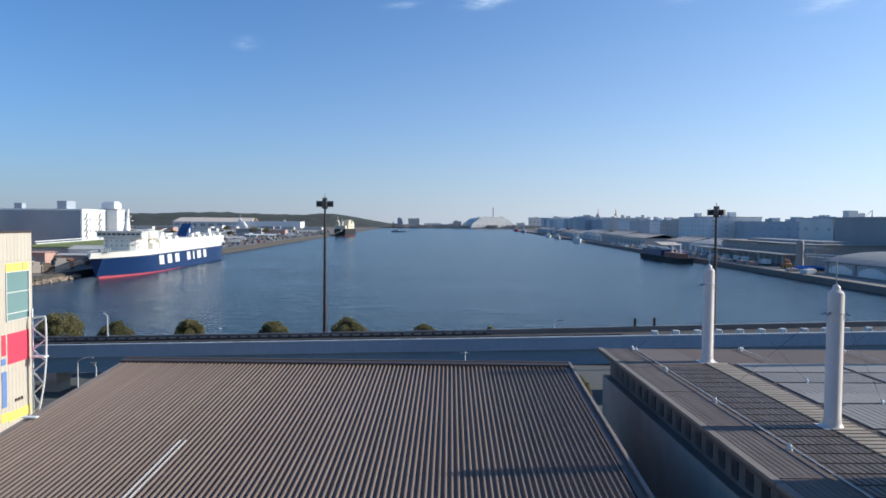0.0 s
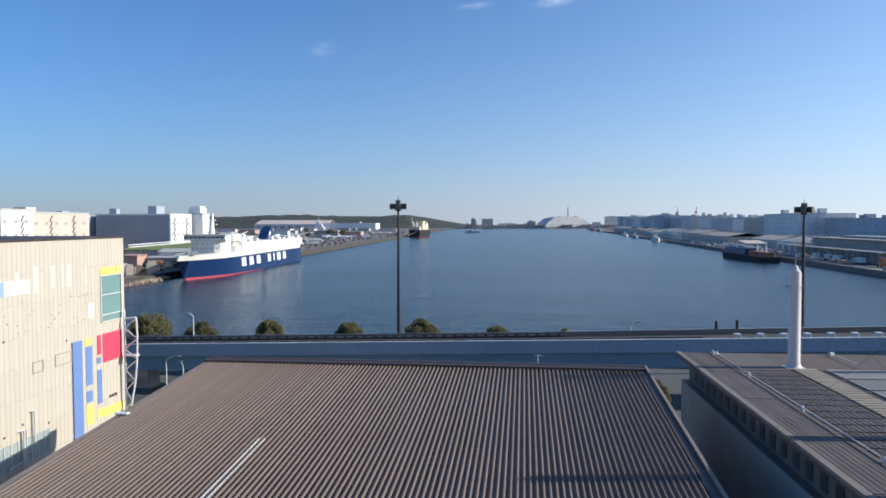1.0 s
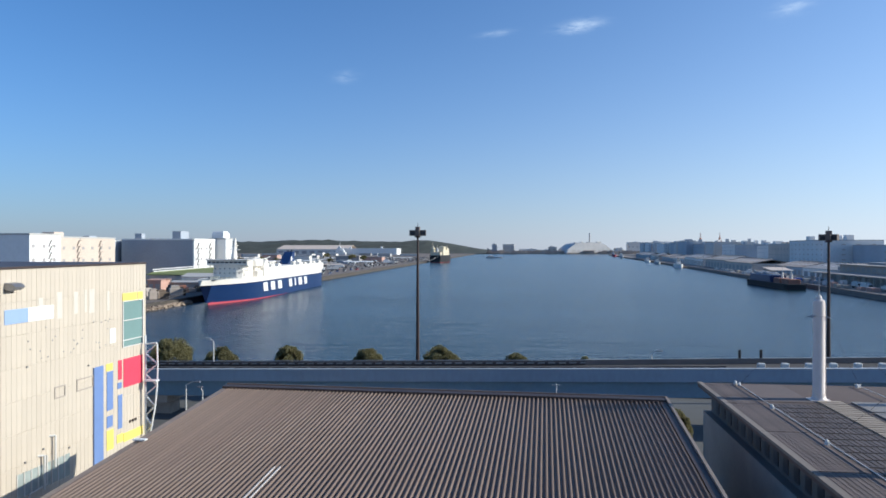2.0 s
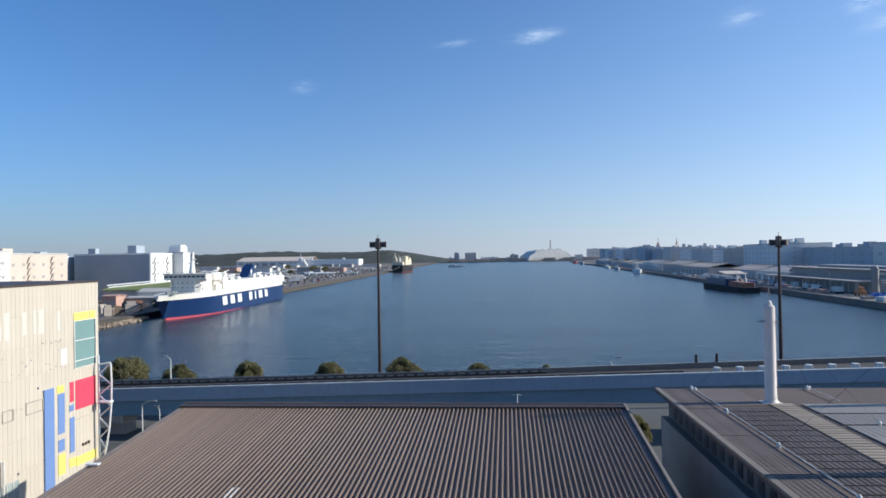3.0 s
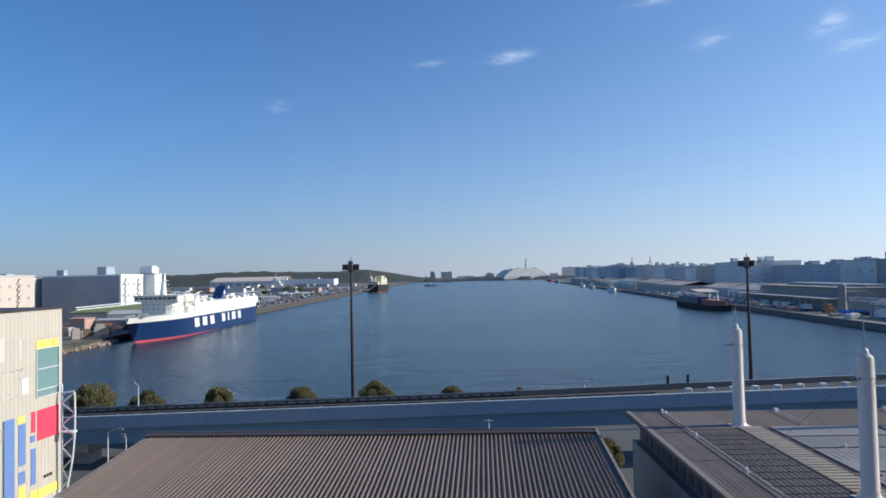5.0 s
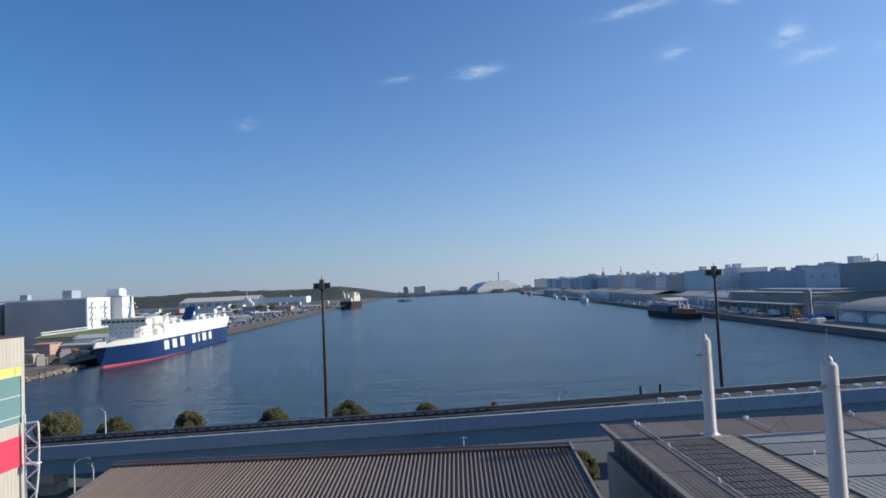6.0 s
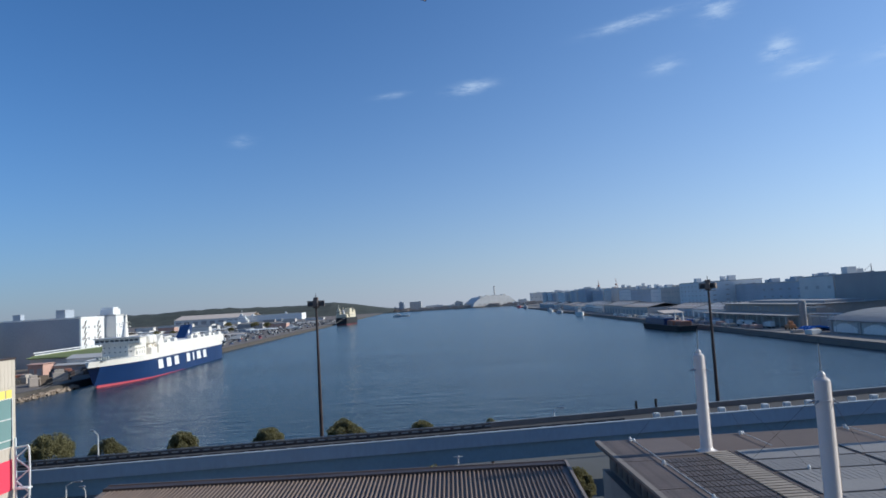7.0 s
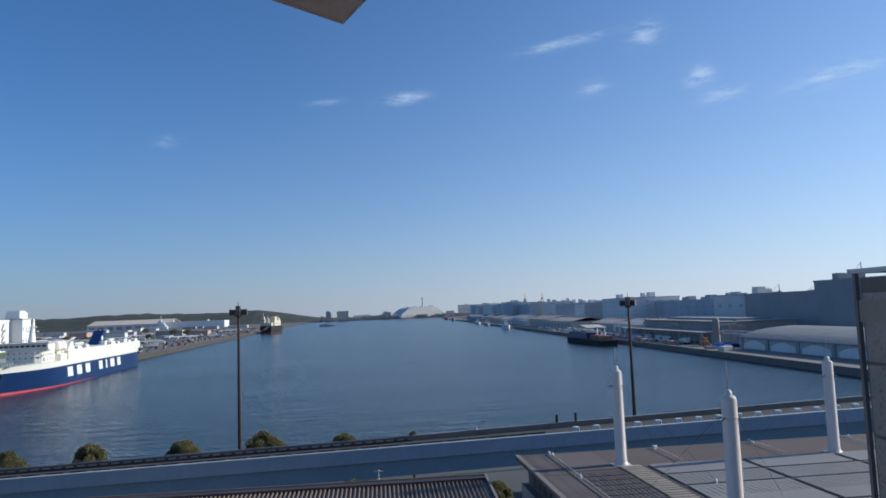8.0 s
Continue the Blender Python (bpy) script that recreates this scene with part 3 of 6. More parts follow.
    for y0, y1, z0, z1 in ((51.9, 54.0, 12.1, 13.1), (49.3, 50.55, 12.05, 13.0)):
        f = Geo()
        f.box(X + 0.002, X + 0.06, y0, y1, z0, z0 + 0.1).box(X + 0.002, X + 0.06, y0, y1, z1 - 0.1, z1).box(X + 0.002, X + 0.06, y0, y0 + 0.1, z0 + 0.1, z1 - 0.1).box(X + 0.002, X + 0.06, y1 - 0.1, y1, z0 + 0.1, z1 - 0.1)
        f.make("blind_window_frame", "concrete", b, "grey frame of a blind window")
    # low ribbon of windows
    for k in range(8):
        y = 45.4 + k * 0.72
        win = Geo().box(X + 0.002, X + 0.02, y, y + 0.64, 5.6, 7.35).make("window", "ribbonglass", b)
        Geo().box(X + 0.021, X + 0.06, y - 0.05, y + 0.03, 5.55, 7.4).make("window_frame", "offwhite", win)
    for y, z in ((49.1, 9.3), (47.9, 8.1)):
        g = Geo().tube((X + 0.25, y, z - 2.6), (X + 0.25, y, z), 0.09, n=8).tube((X + 0.25, y, z), (X - 0.05, y - 0.35, z + 0.02), 0.08, n=8)
        g.make("downpipe", "offwhite", b, "pale pipe with a bent head", True)
    g = Geo().tube((X + 0.12, 48.35, 8.0), (X + 0.12, 48.35, 5.75), 0.06, n=8).tube((X + 0.12, 48.35, 5.75), (X + 0.12, 46.5, 5.6), 0.06, n=8).tube((X + 0.12, 46.5, 5.6), (X + 0.12, 46.5, GROUND), 0.06, n=8)
    g.make("wall_pipe", "offwhite", b, "thin pale pipe stepping down the wall", True)
    for y, z in ((46.1, 8.0), (48.0, 8.45), (50.9, 7.75), (53.3, 13.95), (46.3, 15.0)):
        Geo().box(X + 0.003, X + 0.12, y, y + 0.1, z, z + 0.14).make("wall_lamp", "steel", b)
    g = Geo().loft([[(X + 0.02, 44.2, 20.9), (X + 0.5, 44.2, 20.85), (X + 0.9, 44.2, 21.1), (X + 0.6, 44.2, 21.35), (X + 0.02, 44.2, 21.4)], [(X + 0.02, 45.2, 20.9), (X + 0.5, 45.2, 20.85), (X + 0.9, 45.2, 21.1), (X + 0.6, 45.2, 21.35), (X + 0.02, 45.2, 21.4)]])
    g.make("flood_lamp", "steel", b, "grey wall flood lamp")
    for k in range(3):
        Geo().box(X + 0.003, X + 0.09, 59.2 + 0.42 * k, 59.42 + 0.42 * k, 7.75, 8.0).make("vent", "darksteel", b)
    return b


gallery()


def lattice_mast():
    """Slim white lattice at the gallery's corner, its outer chord bowed and drawn in at the foot."""
    t = thing("lattice_mast", "white tubular lattice bracing on the gallery's corner", "lattice mast")
    xi, y = -36.5, 61.2
    outer = [(-35.3, 14.8), (-35.25, 12.9), (-35.3, 10.9), (-35.5, 8.9), (-35.85, 7.0), (-36.2, 5.4), (-36.45, 3.9), (-36.6, 2.5)]
    Geo().tube((xi, y, GROUND), (xi, y, 15.6), 0.09).make("inner_chord", "white", t, "", True)
    Geo().loft([[(x + 0.08 * math.cos(0.785 * i), y + 0.08 * math.sin(0.785 * i), z) for i in range(8)] for x, z in reversed(outer)]).make("outer_chord", "white", t, "", True)
    for (xa, za), (xb, zb) in zip(outer[:6], outer[1:]):
        Geo().tube((xa, y, za), (xi, y, (za + zb) / 2), 0.07, n=6).make("brace", "white", t, "", True)
        Geo().tube((xb, y, zb), (xi, y, (za + zb) / 2), 0.07, n=6).make("brace", "white", t, "", True)
    Geo().tube((xi, y, 14.75), (-35.35, y, 14.9), 0.08).make("top_strut", "white", t, "", True)
    Geo().box(xi + 0.05, -35.25, y - 0.35, y + 0.35, 11.25, 11.37).make("landing", "white", t)


lattice_mast()


# ---------------------------------------------------------------- market hall with masts
B2 = pose(13.0, 57.4, 0, 0, 0, 1.4) @ Matrix.Diagonal((1, -1, 1, 1))   # u to the right, v towards the near side
Z2 = 13.3


def b2(u, v, z=Z2):
    p = B2 @ Vector((u, v, z))
    return p


def b2_box(geo, u0, u1, v0, v1, z0, z1):
    p = [b2(u, v, z) for z in (z0, z1) for u, v in ((u0, v1), (u1, v1), (u1, v0), (u0, v0))]
    return geo.add(p, [(3, 2, 1, 0), (4, 5, 6, 7), (0, 1, 5, 4), (1, 2, 6, 5), (2, 3, 7, 6), (3, 0, 4, 7)])


def market():
    b = thing("market_hall", "large flat-roofed hall with dark grating and grey roof panels", "building")
    VN = 52.0                       # near end, behind the viewpoint's foot
    g = b2_box(Geo(), 0.35, 60, 0.35, VN, GROUND, Z2 - 2.2)
    w = g.make("wall", "concrete", b, "plain grey concrete wall")
    # thin dark sheet added on the wall's top, standing in for eave shade
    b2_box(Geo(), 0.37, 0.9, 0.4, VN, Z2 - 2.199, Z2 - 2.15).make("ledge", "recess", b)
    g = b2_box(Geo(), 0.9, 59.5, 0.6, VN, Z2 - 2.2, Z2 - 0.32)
    g.make("clerestory", "recess", b, "recessed clerestory band toned dark for eave shade")
    # window recesses of the clerestory
    pane = b2_box(Geo(), 0.86, 0.895, 0, 0.75, Z2 - 1.9, Z2 - 0.8).mesh("window", "openings")
    for k in range(20):
        o = new("window", pane)
        o.parent = b
        o.matrix_basis = Matrix.Translation(b2(0, 2.2 + 1.55 * k, 0) - b2(0, 0, 0))
    g = b2_box(Geo(), 0.0, 60, 0.0, VN, Z2 - 0.34, Z2 - 0.06)
    roof = g.make("roof", "brownroof", b, "flat brown roof with grating, slats and grey panels")
    # fascia in pieces along the side
    for k in range(7):
        v0 = 0.02 + k * 7.5
        b2_box(Geo(), -0.02, 0.34, v0, v0 + 7.44, Z2 - 0.14, Z2 + 0.03).make("fascia", "fascia", roof)
    # ribbed sheets beside the fascia, laid along the roof in lengths
    rib = Geo()
    for du, w, z in ((0.0, 0.277, -0.02), (0.095, 0.09, -0.006)):
        b2_box(rib, 0.38 + du, 0.38 + du + w, 0, 7.2, Z2 - 0.055, Z2 + z)
    rib = rib.mesh("ribbed_sheet", "slatelight")
    for k in range(6):
        for i in range(8):
            o = new("ribbed_sheet", rib)
            o.parent = roof
            o.matrix_basis = Matrix.Translation(b2(0.285 * i, 0.3 + 7.3 * k, 0) - b2(0, 0, 0))
    # grating beside the pipe: short bars in rows on dark ground
    bar = b2_box(Geo(), 2.95, 3.19, 0, 1.1, Z2 - 0.05, Z2 - 0.005).mesh("grating_bar", "slate")
    for k in range(25):
        for i in range(11):
            o = new("grating_bar", bar)
            o.parent = roof
            o.matrix_basis = Matrix.Translation(b2(0.31 * i, 7.4 + 1.27 * k, 0) - b2(0, 0, 0))
    g = b2_box(Geo(), 2.95, 6.2, 0.5, 6.6, Z2 - 0.055, Z2 - 0.02)
    g.make("end_sheet", "slatelight", roof)
    # strip of tan slats beside the masts
    slat = b2_box(Geo(), 6.5, 8.15, 0, 0.42, Z2 - 0.05, Z2 + 0.04).mesh("slat", "slat")
    for k in range(64):
        o = new("slat", slat)
        o.parent = roof
        o.matrix_basis = Matrix.Translation(b2(0, 6.2 + 0.56 * k, 0) - b2(0, 0, 0))
    b2_box(Geo(), 8.17, 8.24, 6.0, 42, Z2 - 0.055, Z2 + 0.06).make("edge_strip", "slatelight", roof)
    # grey panels in a grid with dark joints
    us = [8.72, 15.95, 23.3, 30.6, 37.9]
    vs = [6.1, 9.3, 12.45, 17.7, 22.7, 27.9, 33.2]
    for i in range(4):
        for j in range(6):
            du = 0.22 if i else 0.0
            b2_box(Geo(), us[i] + du, us[i + 1] - 0.22, vs[j] + 0.16, vs[j + 1] - 0.16, Z2 - 0.055, Z2 + 0.03).make("roof_panel", "greypanel", roof)
    # fine standing seams on the panels
    seam = b2_box(Geo(), 0, 0.04, 0, 4.7, Z2 + 0.031, Z2 + 0.046).mesh("panel_seam", "greypanel")
    short = b2_box(Geo(), 0, 0.04, 0, 2.6, Z2 + 0.031, Z2 + 0.046).mesh("panel_seam", "greypanel")
    for i in range(3):
        for j in range(1, 5):
            for k in range(16):
                o = new("panel_seam", seam if j > 2 else short)
                o.parent = roof
                o.matrix_basis = Matrix.Translation(b2(us[i] + 0.35 + 0.42 * k, vs[j] + 0.3, 0) - b2(0, 0, 0))
    return b


market()


def mast_column():
    c = thing("mast_column", "thick white round steel mast with a pointed cap", "mast", group="white masts on the market roof")
    Geo().lathe(0, 0, [(0.42, 0.1), (0.405, 0.12), (0.385, 6.9), (0.37, 6.95)], 28).make("shaft", "column", c, "", True)
    Geo().lathe(0, 0, [(0.37, 6.951), (0.30, 7.03), (0.20, 7.08), (0.19, 7.22), (0.13, 7.33), (0.04, 7.38)], 20).make("cap", "column", c, "", True)
    Geo().lathe(0, 0, [(0.04, 7.37), (0.03, 8.1), (0.016, 8.75)], 8).make("lightning_rod", "steel", c, "", True)
    Geo().chamfer(-0.68, 0.68, -0.55, 0.55, 0.0, 0.06, 0.015).make("base_plate", "column", c)
    Geo().lathe(0, 0, [(0.60, 0.061), (0.50, 0.13), (0.43, 0.3), (0.41, 0.5)], 24).make("foot_flare", "column", c, "", True)
    ring = Geo().lathe(0, 0, [(0.39, 5.87), (0.41, 5.88), (0.41, 5.97), (0.39, 5.98)], 20)
    ring.make("collar", "column", c, "", True)
    for a in (25, 155, 205, 335):
        x, y = math.cos(radians(a)), math.sin(radians(a))
        Geo().tube((0.4 * x, 0.4 * y, 5.92), (0.66 * x, 0.66 * y, 5.8), 0.06, 0.04, 6).make("cable_lug", "steel", c)
    Geo().tube((0.38, -0.05, 1.2), (0.53, -0.08, 1.2), 0.07, n=8).make("lamp", "steel", c)
    Geo().tube((0.44, -0.06, 0.12), (0.42, -0.05, 6.8), 0.025, n=6).make("conduit", "column", c)
    return c


COLUMNS = [(6.92, 5.5), (6.82, 22.1), (23.8, 6.0), (23.8, 22.7)]
first = mast_column()
first.matrix_basis = Matrix.Translation(b2(*COLUMNS[0], Z2 - 0.06))
for u, v in COLUMNS[1:]:
    copy_thing(first, Matrix.Translation(b2(u, v, Z2 - 0.06)))


def stay(a, b_):
    t = thing("stay_cable", "thin steel stay cable from mast to roof anchor", "cable", group="stay cables of the masts")
    Geo().tube(a, b_, 0.007, n=5).make("wire", "darksteel", t)
    Geo().lathe(b_[0], b_[1], [(0.10, b_[2] - 0.12), (0.10, b_[2] + 0.06), (0.05, b_[2] + 0.14), (0.02, b_[2] + 0.16)], 8).make("anchor", "white", t, "white anchor pot")


for (u, v) in (COLUMNS[0], COLUMNS[2]):
    for du, dv in ((-4.0, -4.6), (4.9, -5.0)):
        stay(b2(u + math.copysign(0.6, du), v + math.copysign(0.3, dv), Z2 + 5.78), b2(u + du, v + dv, Z2 + 0.06))


u, v = COLUMNS[1]
for du, dv in ((-4.1, -4.8), (5.6, -4.6)):
    stay(b2(u + math.copysign(0.6, du), v - 0.3, Z2 + 5.78), b2(u + du, v + dv, Z2 + 0.06))
u, v = COLUMNS[0]
stay(b2(u + 0.5, v + 0.4, Z2 + 5.78), b2(u + 3.9, v + 6.8, Z2 + 0.09))


def conductor(u, v0, v1, pots):
    """White pipe along the roof, held by round clamps."""
    t = thing("roof_pipe", "thin pale pipe clamped along the roof", "pipe")
    Geo().tube(b2(u, v0, Z2 + 0.14), b2(u, v1, Z2 + 0.14), 0.03, n=6).make("pipe", "offwhite", t)
    for v in pots:
        p = b2(u, v, Z2)
        Geo().lathe(p.x, p.y, [(0.13, p.z - 0.06), (0.13, p.z + 0.08), (0.08, p.z + 0.22), (0.03, p.z + 0.27)], 10).make("clamp", "offwhite", t, "", True)


conductor(2.72, 0.5, 40, (0.5, 8.75, 17.3, 25.8))
conductor(11.55, 0.3, 5.9, (0.7,))
conductor(20.0, 0.3, 5.9, (0.7,))
conductor(28.0, 0.0, 5.9, (0.4,))


def glass_tower():
    """Framed lift tower on the market roof."""
    t = thing("lift_tower", "tall framed lift tower with dusty tinted glazing", "tower")
    x0, x1, y0, y1, z1 = 23.02, 30.3, 21.5, 28.6, 26.5
    Geo().box(x0 + 0.12, x1 - 0.12, y0 + 0.12, y1 - 0.12, Z2 - 0.06, z1 - 0.5).make("core", "towerframe", t)
    for k in range(3):
        for j in range(4):
            ya, za = y0 + 0.2 + k * 2.25, Z2 + j * 3.05
            Geo().box(x0 + 0.04, x0 + 0.1, ya, ya + 2.1, za, za + 2.9).make("pane", "towerglass", t)
            xa = x0 + 0.2 + k * 2.2
            Geo().box(xa, xa + 2.05, y0 + 0.04, y0 + 0.1, za, za + 2.9).make("pane", "towerglass", t)
            Geo().box(xa, xa + 2.05, y1 - 0.1, y1 - 0.04, za, za + 2.9).make("pane", "towerglass", t)
    for x, y in ((x0, y0), (x1, y0), (x0, y1), (x1, y1)):
        Geo().box(x - 0.09, x + 0.09, y - 0.09, y + 0.09, Z2 - 0.06, z1 - 0.3).make("corner_post", "towerframe", t)
    for k in (1, 2):
        Geo().box(x0 - 0.05, x0 + 0.04, y0 + 0.1 + 2.25 * k, y0 + 0.22 + 2.25 * k, Z2, z1 - 0.4).make("mullion", "towerframe", t)
    Geo().box(x0 - 0.2, x1 + 0.3, y0 - 0.3, y1 + 0.25, z1 - 0.3, z1 - 0.1).make("roof_slab", "offwhite", t, "pale overhanging roof slab")
    Geo().box(x0 + 0.11, x1 - 0.11, y1 - 0.119, y1 - 0.02, 24.1, 25.05).make("spandrel", "slat", t, "tan spandrel panel")
    Geo().box(x0 - 0.02, x0 + 0.119, y0 + 0.1, y1 - 0.1, 24.1, 25.05).make("spandrel", "slat", t, "tan spandrel panel")
    Geo().box(x0 + 1.6, x1, y0, y1 - 0.6, z1 - 0.1, z1 + 0.35).make("roof_box", "towerframe", t)


M["towerglass"] = surface("dusty_tower_glass", (0.27, 0.235, 0.20), 0.3, coarse=0.35, fine=0.1, size=2, bump=0.0, spec=0.7)
glass_tower()


# ---------------------------------------------------------------- elevated road
RY, RW = 82.0, 5.8


def road_z(x):
    return 9.72 + 0.0265 * x


def far_edge(x):
    return RY + RW * (1 + 0.006 * max(0.0, x))


def ribbon(geo, profile, xa=-190.0, xb=190.0, steps=24):
    """A bar that follows the road: profile of (y, z above the parapet's line)."""
    xs = [xa + (xb - xa) * k / steps for k in range(steps + 1)]
    return geo.loft([[(x, RY + y * (1 + 0.006 * max(0.0, x)), road_z(x) + z) for y, z in profile] for x in xs])


def viaduct():
    r = tagged(new("viaduct"), "blue-grey elevated road on concrete piers", "elevated road", kind="structure")
    ribbon(Geo(), [(0.3, -0.75), (RW, -0.55), (RW, -0.8), (0.3, -1.0)]).make("road_deck", "asphalt", r)
    ribbon(Geo(), [(0.0, -1.5), (0.32, -1.5), (0.32, -0.05), (0.0, -0.05)]).make("near_parapet", "girder", r, "blue-grey painted parapet")
    ribbon(Geo(), [(-0.06, -0.05), (0.38, -0.05), (0.38, 0.05), (-0.06, 0.05)]).make("parapet_cap", "parapet", r)
    ribbon(Geo(), [(RW, -0.8), (RW + 0.3, -0.8), (RW + 0.3, 0.0), (RW, 0.0)], xb=6.0).make("far_parapet", "barrier", r, "dark road barrier")
    ribbon(Geo(), [(RW, -0.8), (RW + 0.3, -0.8), (RW + 0.3, 0.05), (RW, 0.05)], xa=6.02).make("far_parapet", "wornconcrete", r, "brown worn concrete parapet")
    ribbon(Geo(), [(RW - 0.02, 0.051), (RW + 0.34, 0.051), (RW + 0.34, 0.12), (RW - 0.02, 0.12)], xa=6.02).make("parapet_coping", "guard", r)
    ribbon(Geo(), [(RW + 0.05, 0.07), (RW + 0.2, 0.07), (RW + 0.2, 0.15), (RW + 0.05, 0.15)], xb=6.0).make("far_rail", "steel", r)
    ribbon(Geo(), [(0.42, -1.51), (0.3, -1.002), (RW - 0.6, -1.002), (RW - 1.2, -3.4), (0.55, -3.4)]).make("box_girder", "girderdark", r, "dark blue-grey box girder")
    ribbon(Geo(), [(2.9, -0.5), (3.0, -0.5), (3.0, -0.24), (2.9, -0.24)], xb=22).make("median_rail", "barrier", r, "dark guard rail between the lanes")
    ribbon(Geo(), [(RW - 0.12, -0.32), (RW - 0.06, -0.32), (RW - 0.06, -0.14), (RW - 0.12, -0.14)], xb=6.0).make("guard_rail", "guard", r, "dull steel guard rail")
    post = Geo().box(-0.05, 0.05, -0.05, 0.05, -0.2, 0.04).mesh("rail_post", "steel")
    for k in range(39):
        x = -150 + 4.0 * k
        place("rail_post", post, r, x, far_edge(x) + 0.13, road_z(x) + 0.03)
    dash = Geo().chamfer(0, 0.5, -0.08, 0.08, 0, 0.3, 0.03).mesh("rail_block", "guard")
    for k in range(33):
        x = -62 + 2.55 * k
        place("rail_block", dash, r, x, RY + 2.75, road_z(x) - 0.6)
    spacer = Geo().box(0, 0.42, -0.05, 0.05, -0.05, 0.25).mesh("rail_spacer", "barrier")
    for k in range(54):
        x = -64 + 1.3 * k
        place("rail_spacer", spacer, r, x, RY + (RW - 0.16) * (1 + 0.006 * max(0.0, x)), road_z(x) - 0.36)
    block = Geo().chamfer(-0.38, 0.38, -0.3, 0.3, 0, 0.85, 0.06).mesh("barrier_block", "offwhite")
    for k in range(16):
        x = 25.3 + 2.55 * k
        place("barrier_block", block, r, x, RY + 1.3, road_z(x) - 0.42)
    for k in range(9):
        x = -96 + 24 * k
        top = road_z(x) - 3.3
        g = Geo()
        g.chamfer(x - 1.2, x + 1.2, RY + 1.6, RY + 4.2, GROUND - 0.01, top - 1.1, 0.15)
        g.loft([[(x - 1.3, y, top - 1.1), (x + 1.3, y, top - 1.1), (x + 1.3, y, top), (x - 1.3, y, top)] for y in (RY + 0.7, RY + 5.2)])
        g.make("pier", "concrete", r)


viaduct()


# ---------------------------------------------------------------- lamps, posts and trees of the near shore
def high_mast(x, y, top, lamps):
    """Tapered pole with a cabinet-like hub and big square floodlights round it."""
    t = thing("high_mast_light", "tall dark brown floodlight mast with square lamp boxes", "street lamp", (x, y, GROUND), group="floodlight masts")
    h = top - GROUND
    Geo().lathe(0, 0, [(0.34, 0), (0.32, 0.4), (0.22, h * 0.6), (0.15, h - 1.5)], 14).make("pole", "darksteel", t, "", True)
    Geo().lathe(0, 0, [(0.16, h - 1.62), (0.5, h - 1.56), (0.5, h - 1.48), (0.16, h - 1.44)], 14).make("crown_ring", "darksteel", t)
    Geo().chamfer(-0.33, 0.33, -0.33, 0.33, h - 1.47, h, 0.05).make("crown_hub", "lampbox", t, "greyish brown gear box")
    Geo().lathe(0, 0, [(0.05, h), (0.04, h + 0.35), (0.015, h + 0.6)], 8).make("lightning_rod", "darksteel", t)
    for a in lamps:
        m = pose(0, 0, h - 0.92, 0, 0, a)
        box = Geo().box(0.36, 1.22, -0.3, 0.3, -0.42, 0.42, m).make("flood_lamp", "lampbox", t, "square floodlight housing")
        for side in (-1, 1):
            lo, hi = sorted((side * 0.301, side * 0.33))
            Geo().box(0.46, 1.12, lo, hi, -0.3, 0.2, m).make("lens", "openings", box)
        Geo().box(0.30, 0.40, -0.08, 0.08, -0.55, -0.43, m).make("arm", "darksteel", t)


high_mast(-17.63, 101.4, 27.0, (4, 94, 184, 274))
high_mast(39.25, 101.4, 26.25, (28, 100, 172, 244, 316))


def street_lamp(x, y, z0, top, reach, name="street_lamp"):
    t = thing(name, "slim pale street lamp with a single curved arm", "street lamp", (x, y, z0), group="street lamps")
    h = top - z0
    Geo().lathe(0, 0, [(0.11, 0), (0.09, 0.5), (0.06, h - 0.1)], 8).make("pole", "offwhite", t, "", True)
    g = Geo().tube((0, 0, h - 0.12), (reach * 0.5, 0, h + 0.25), 0.05, n=6).tube((reach * 0.5, 0, h + 0.25), (reach, 0, h + 0.35), 0.045, n=6)
    g.make("arm", "offwhite", t, "", True)
    Geo().chamfer(reach - 0.1, reach + 0.6, -0.14, 0.14, h + 0.26, h + 0.42, 0.05).make("lamp_head", "steel", t)


street_lamp(-43.0, far_edge(-43.0) + 0.15, road_z(-43), 11.4, -1.0)
street_lamp(-41.1, 77.2, GROUND, 7.7, 1.2)
street_lamp(-40.2, 79.5, GROUND, 6.6, -0.6)
street_lamp(14.0, far_edge(14.0) + 0.15, road_z(14) + 0.12, 10.9, 0.7)
for x, top in ((24.4, 11.5), (26.9, 11.6)):
    t = thing("marker_post", "slim dark square post by the road", "post", (x, far_edge(x) + 0.15, road_z(x) + 0.12), group="dark marker posts")
    Geo().chamfer(-0.14, 0.14, -0.14, 0.14, 0, top - road_z(x) - 0.12, 0.03).make("post", "darksteel", t)
t = thing("roof_vent_mast", "short thin pole with two small arms", "pole", (1.9, 54.2, GROUND))
g = Geo().tube((0, 0, 0), (0, 0, 10.95), 0.045, n=6)
g.make("pole", "offwhite", t)
Geo().tube((-0.35, 0, 10.85), (0.35, 0, 10.85), 0.03, n=5).make("arm", "offwhite", t)


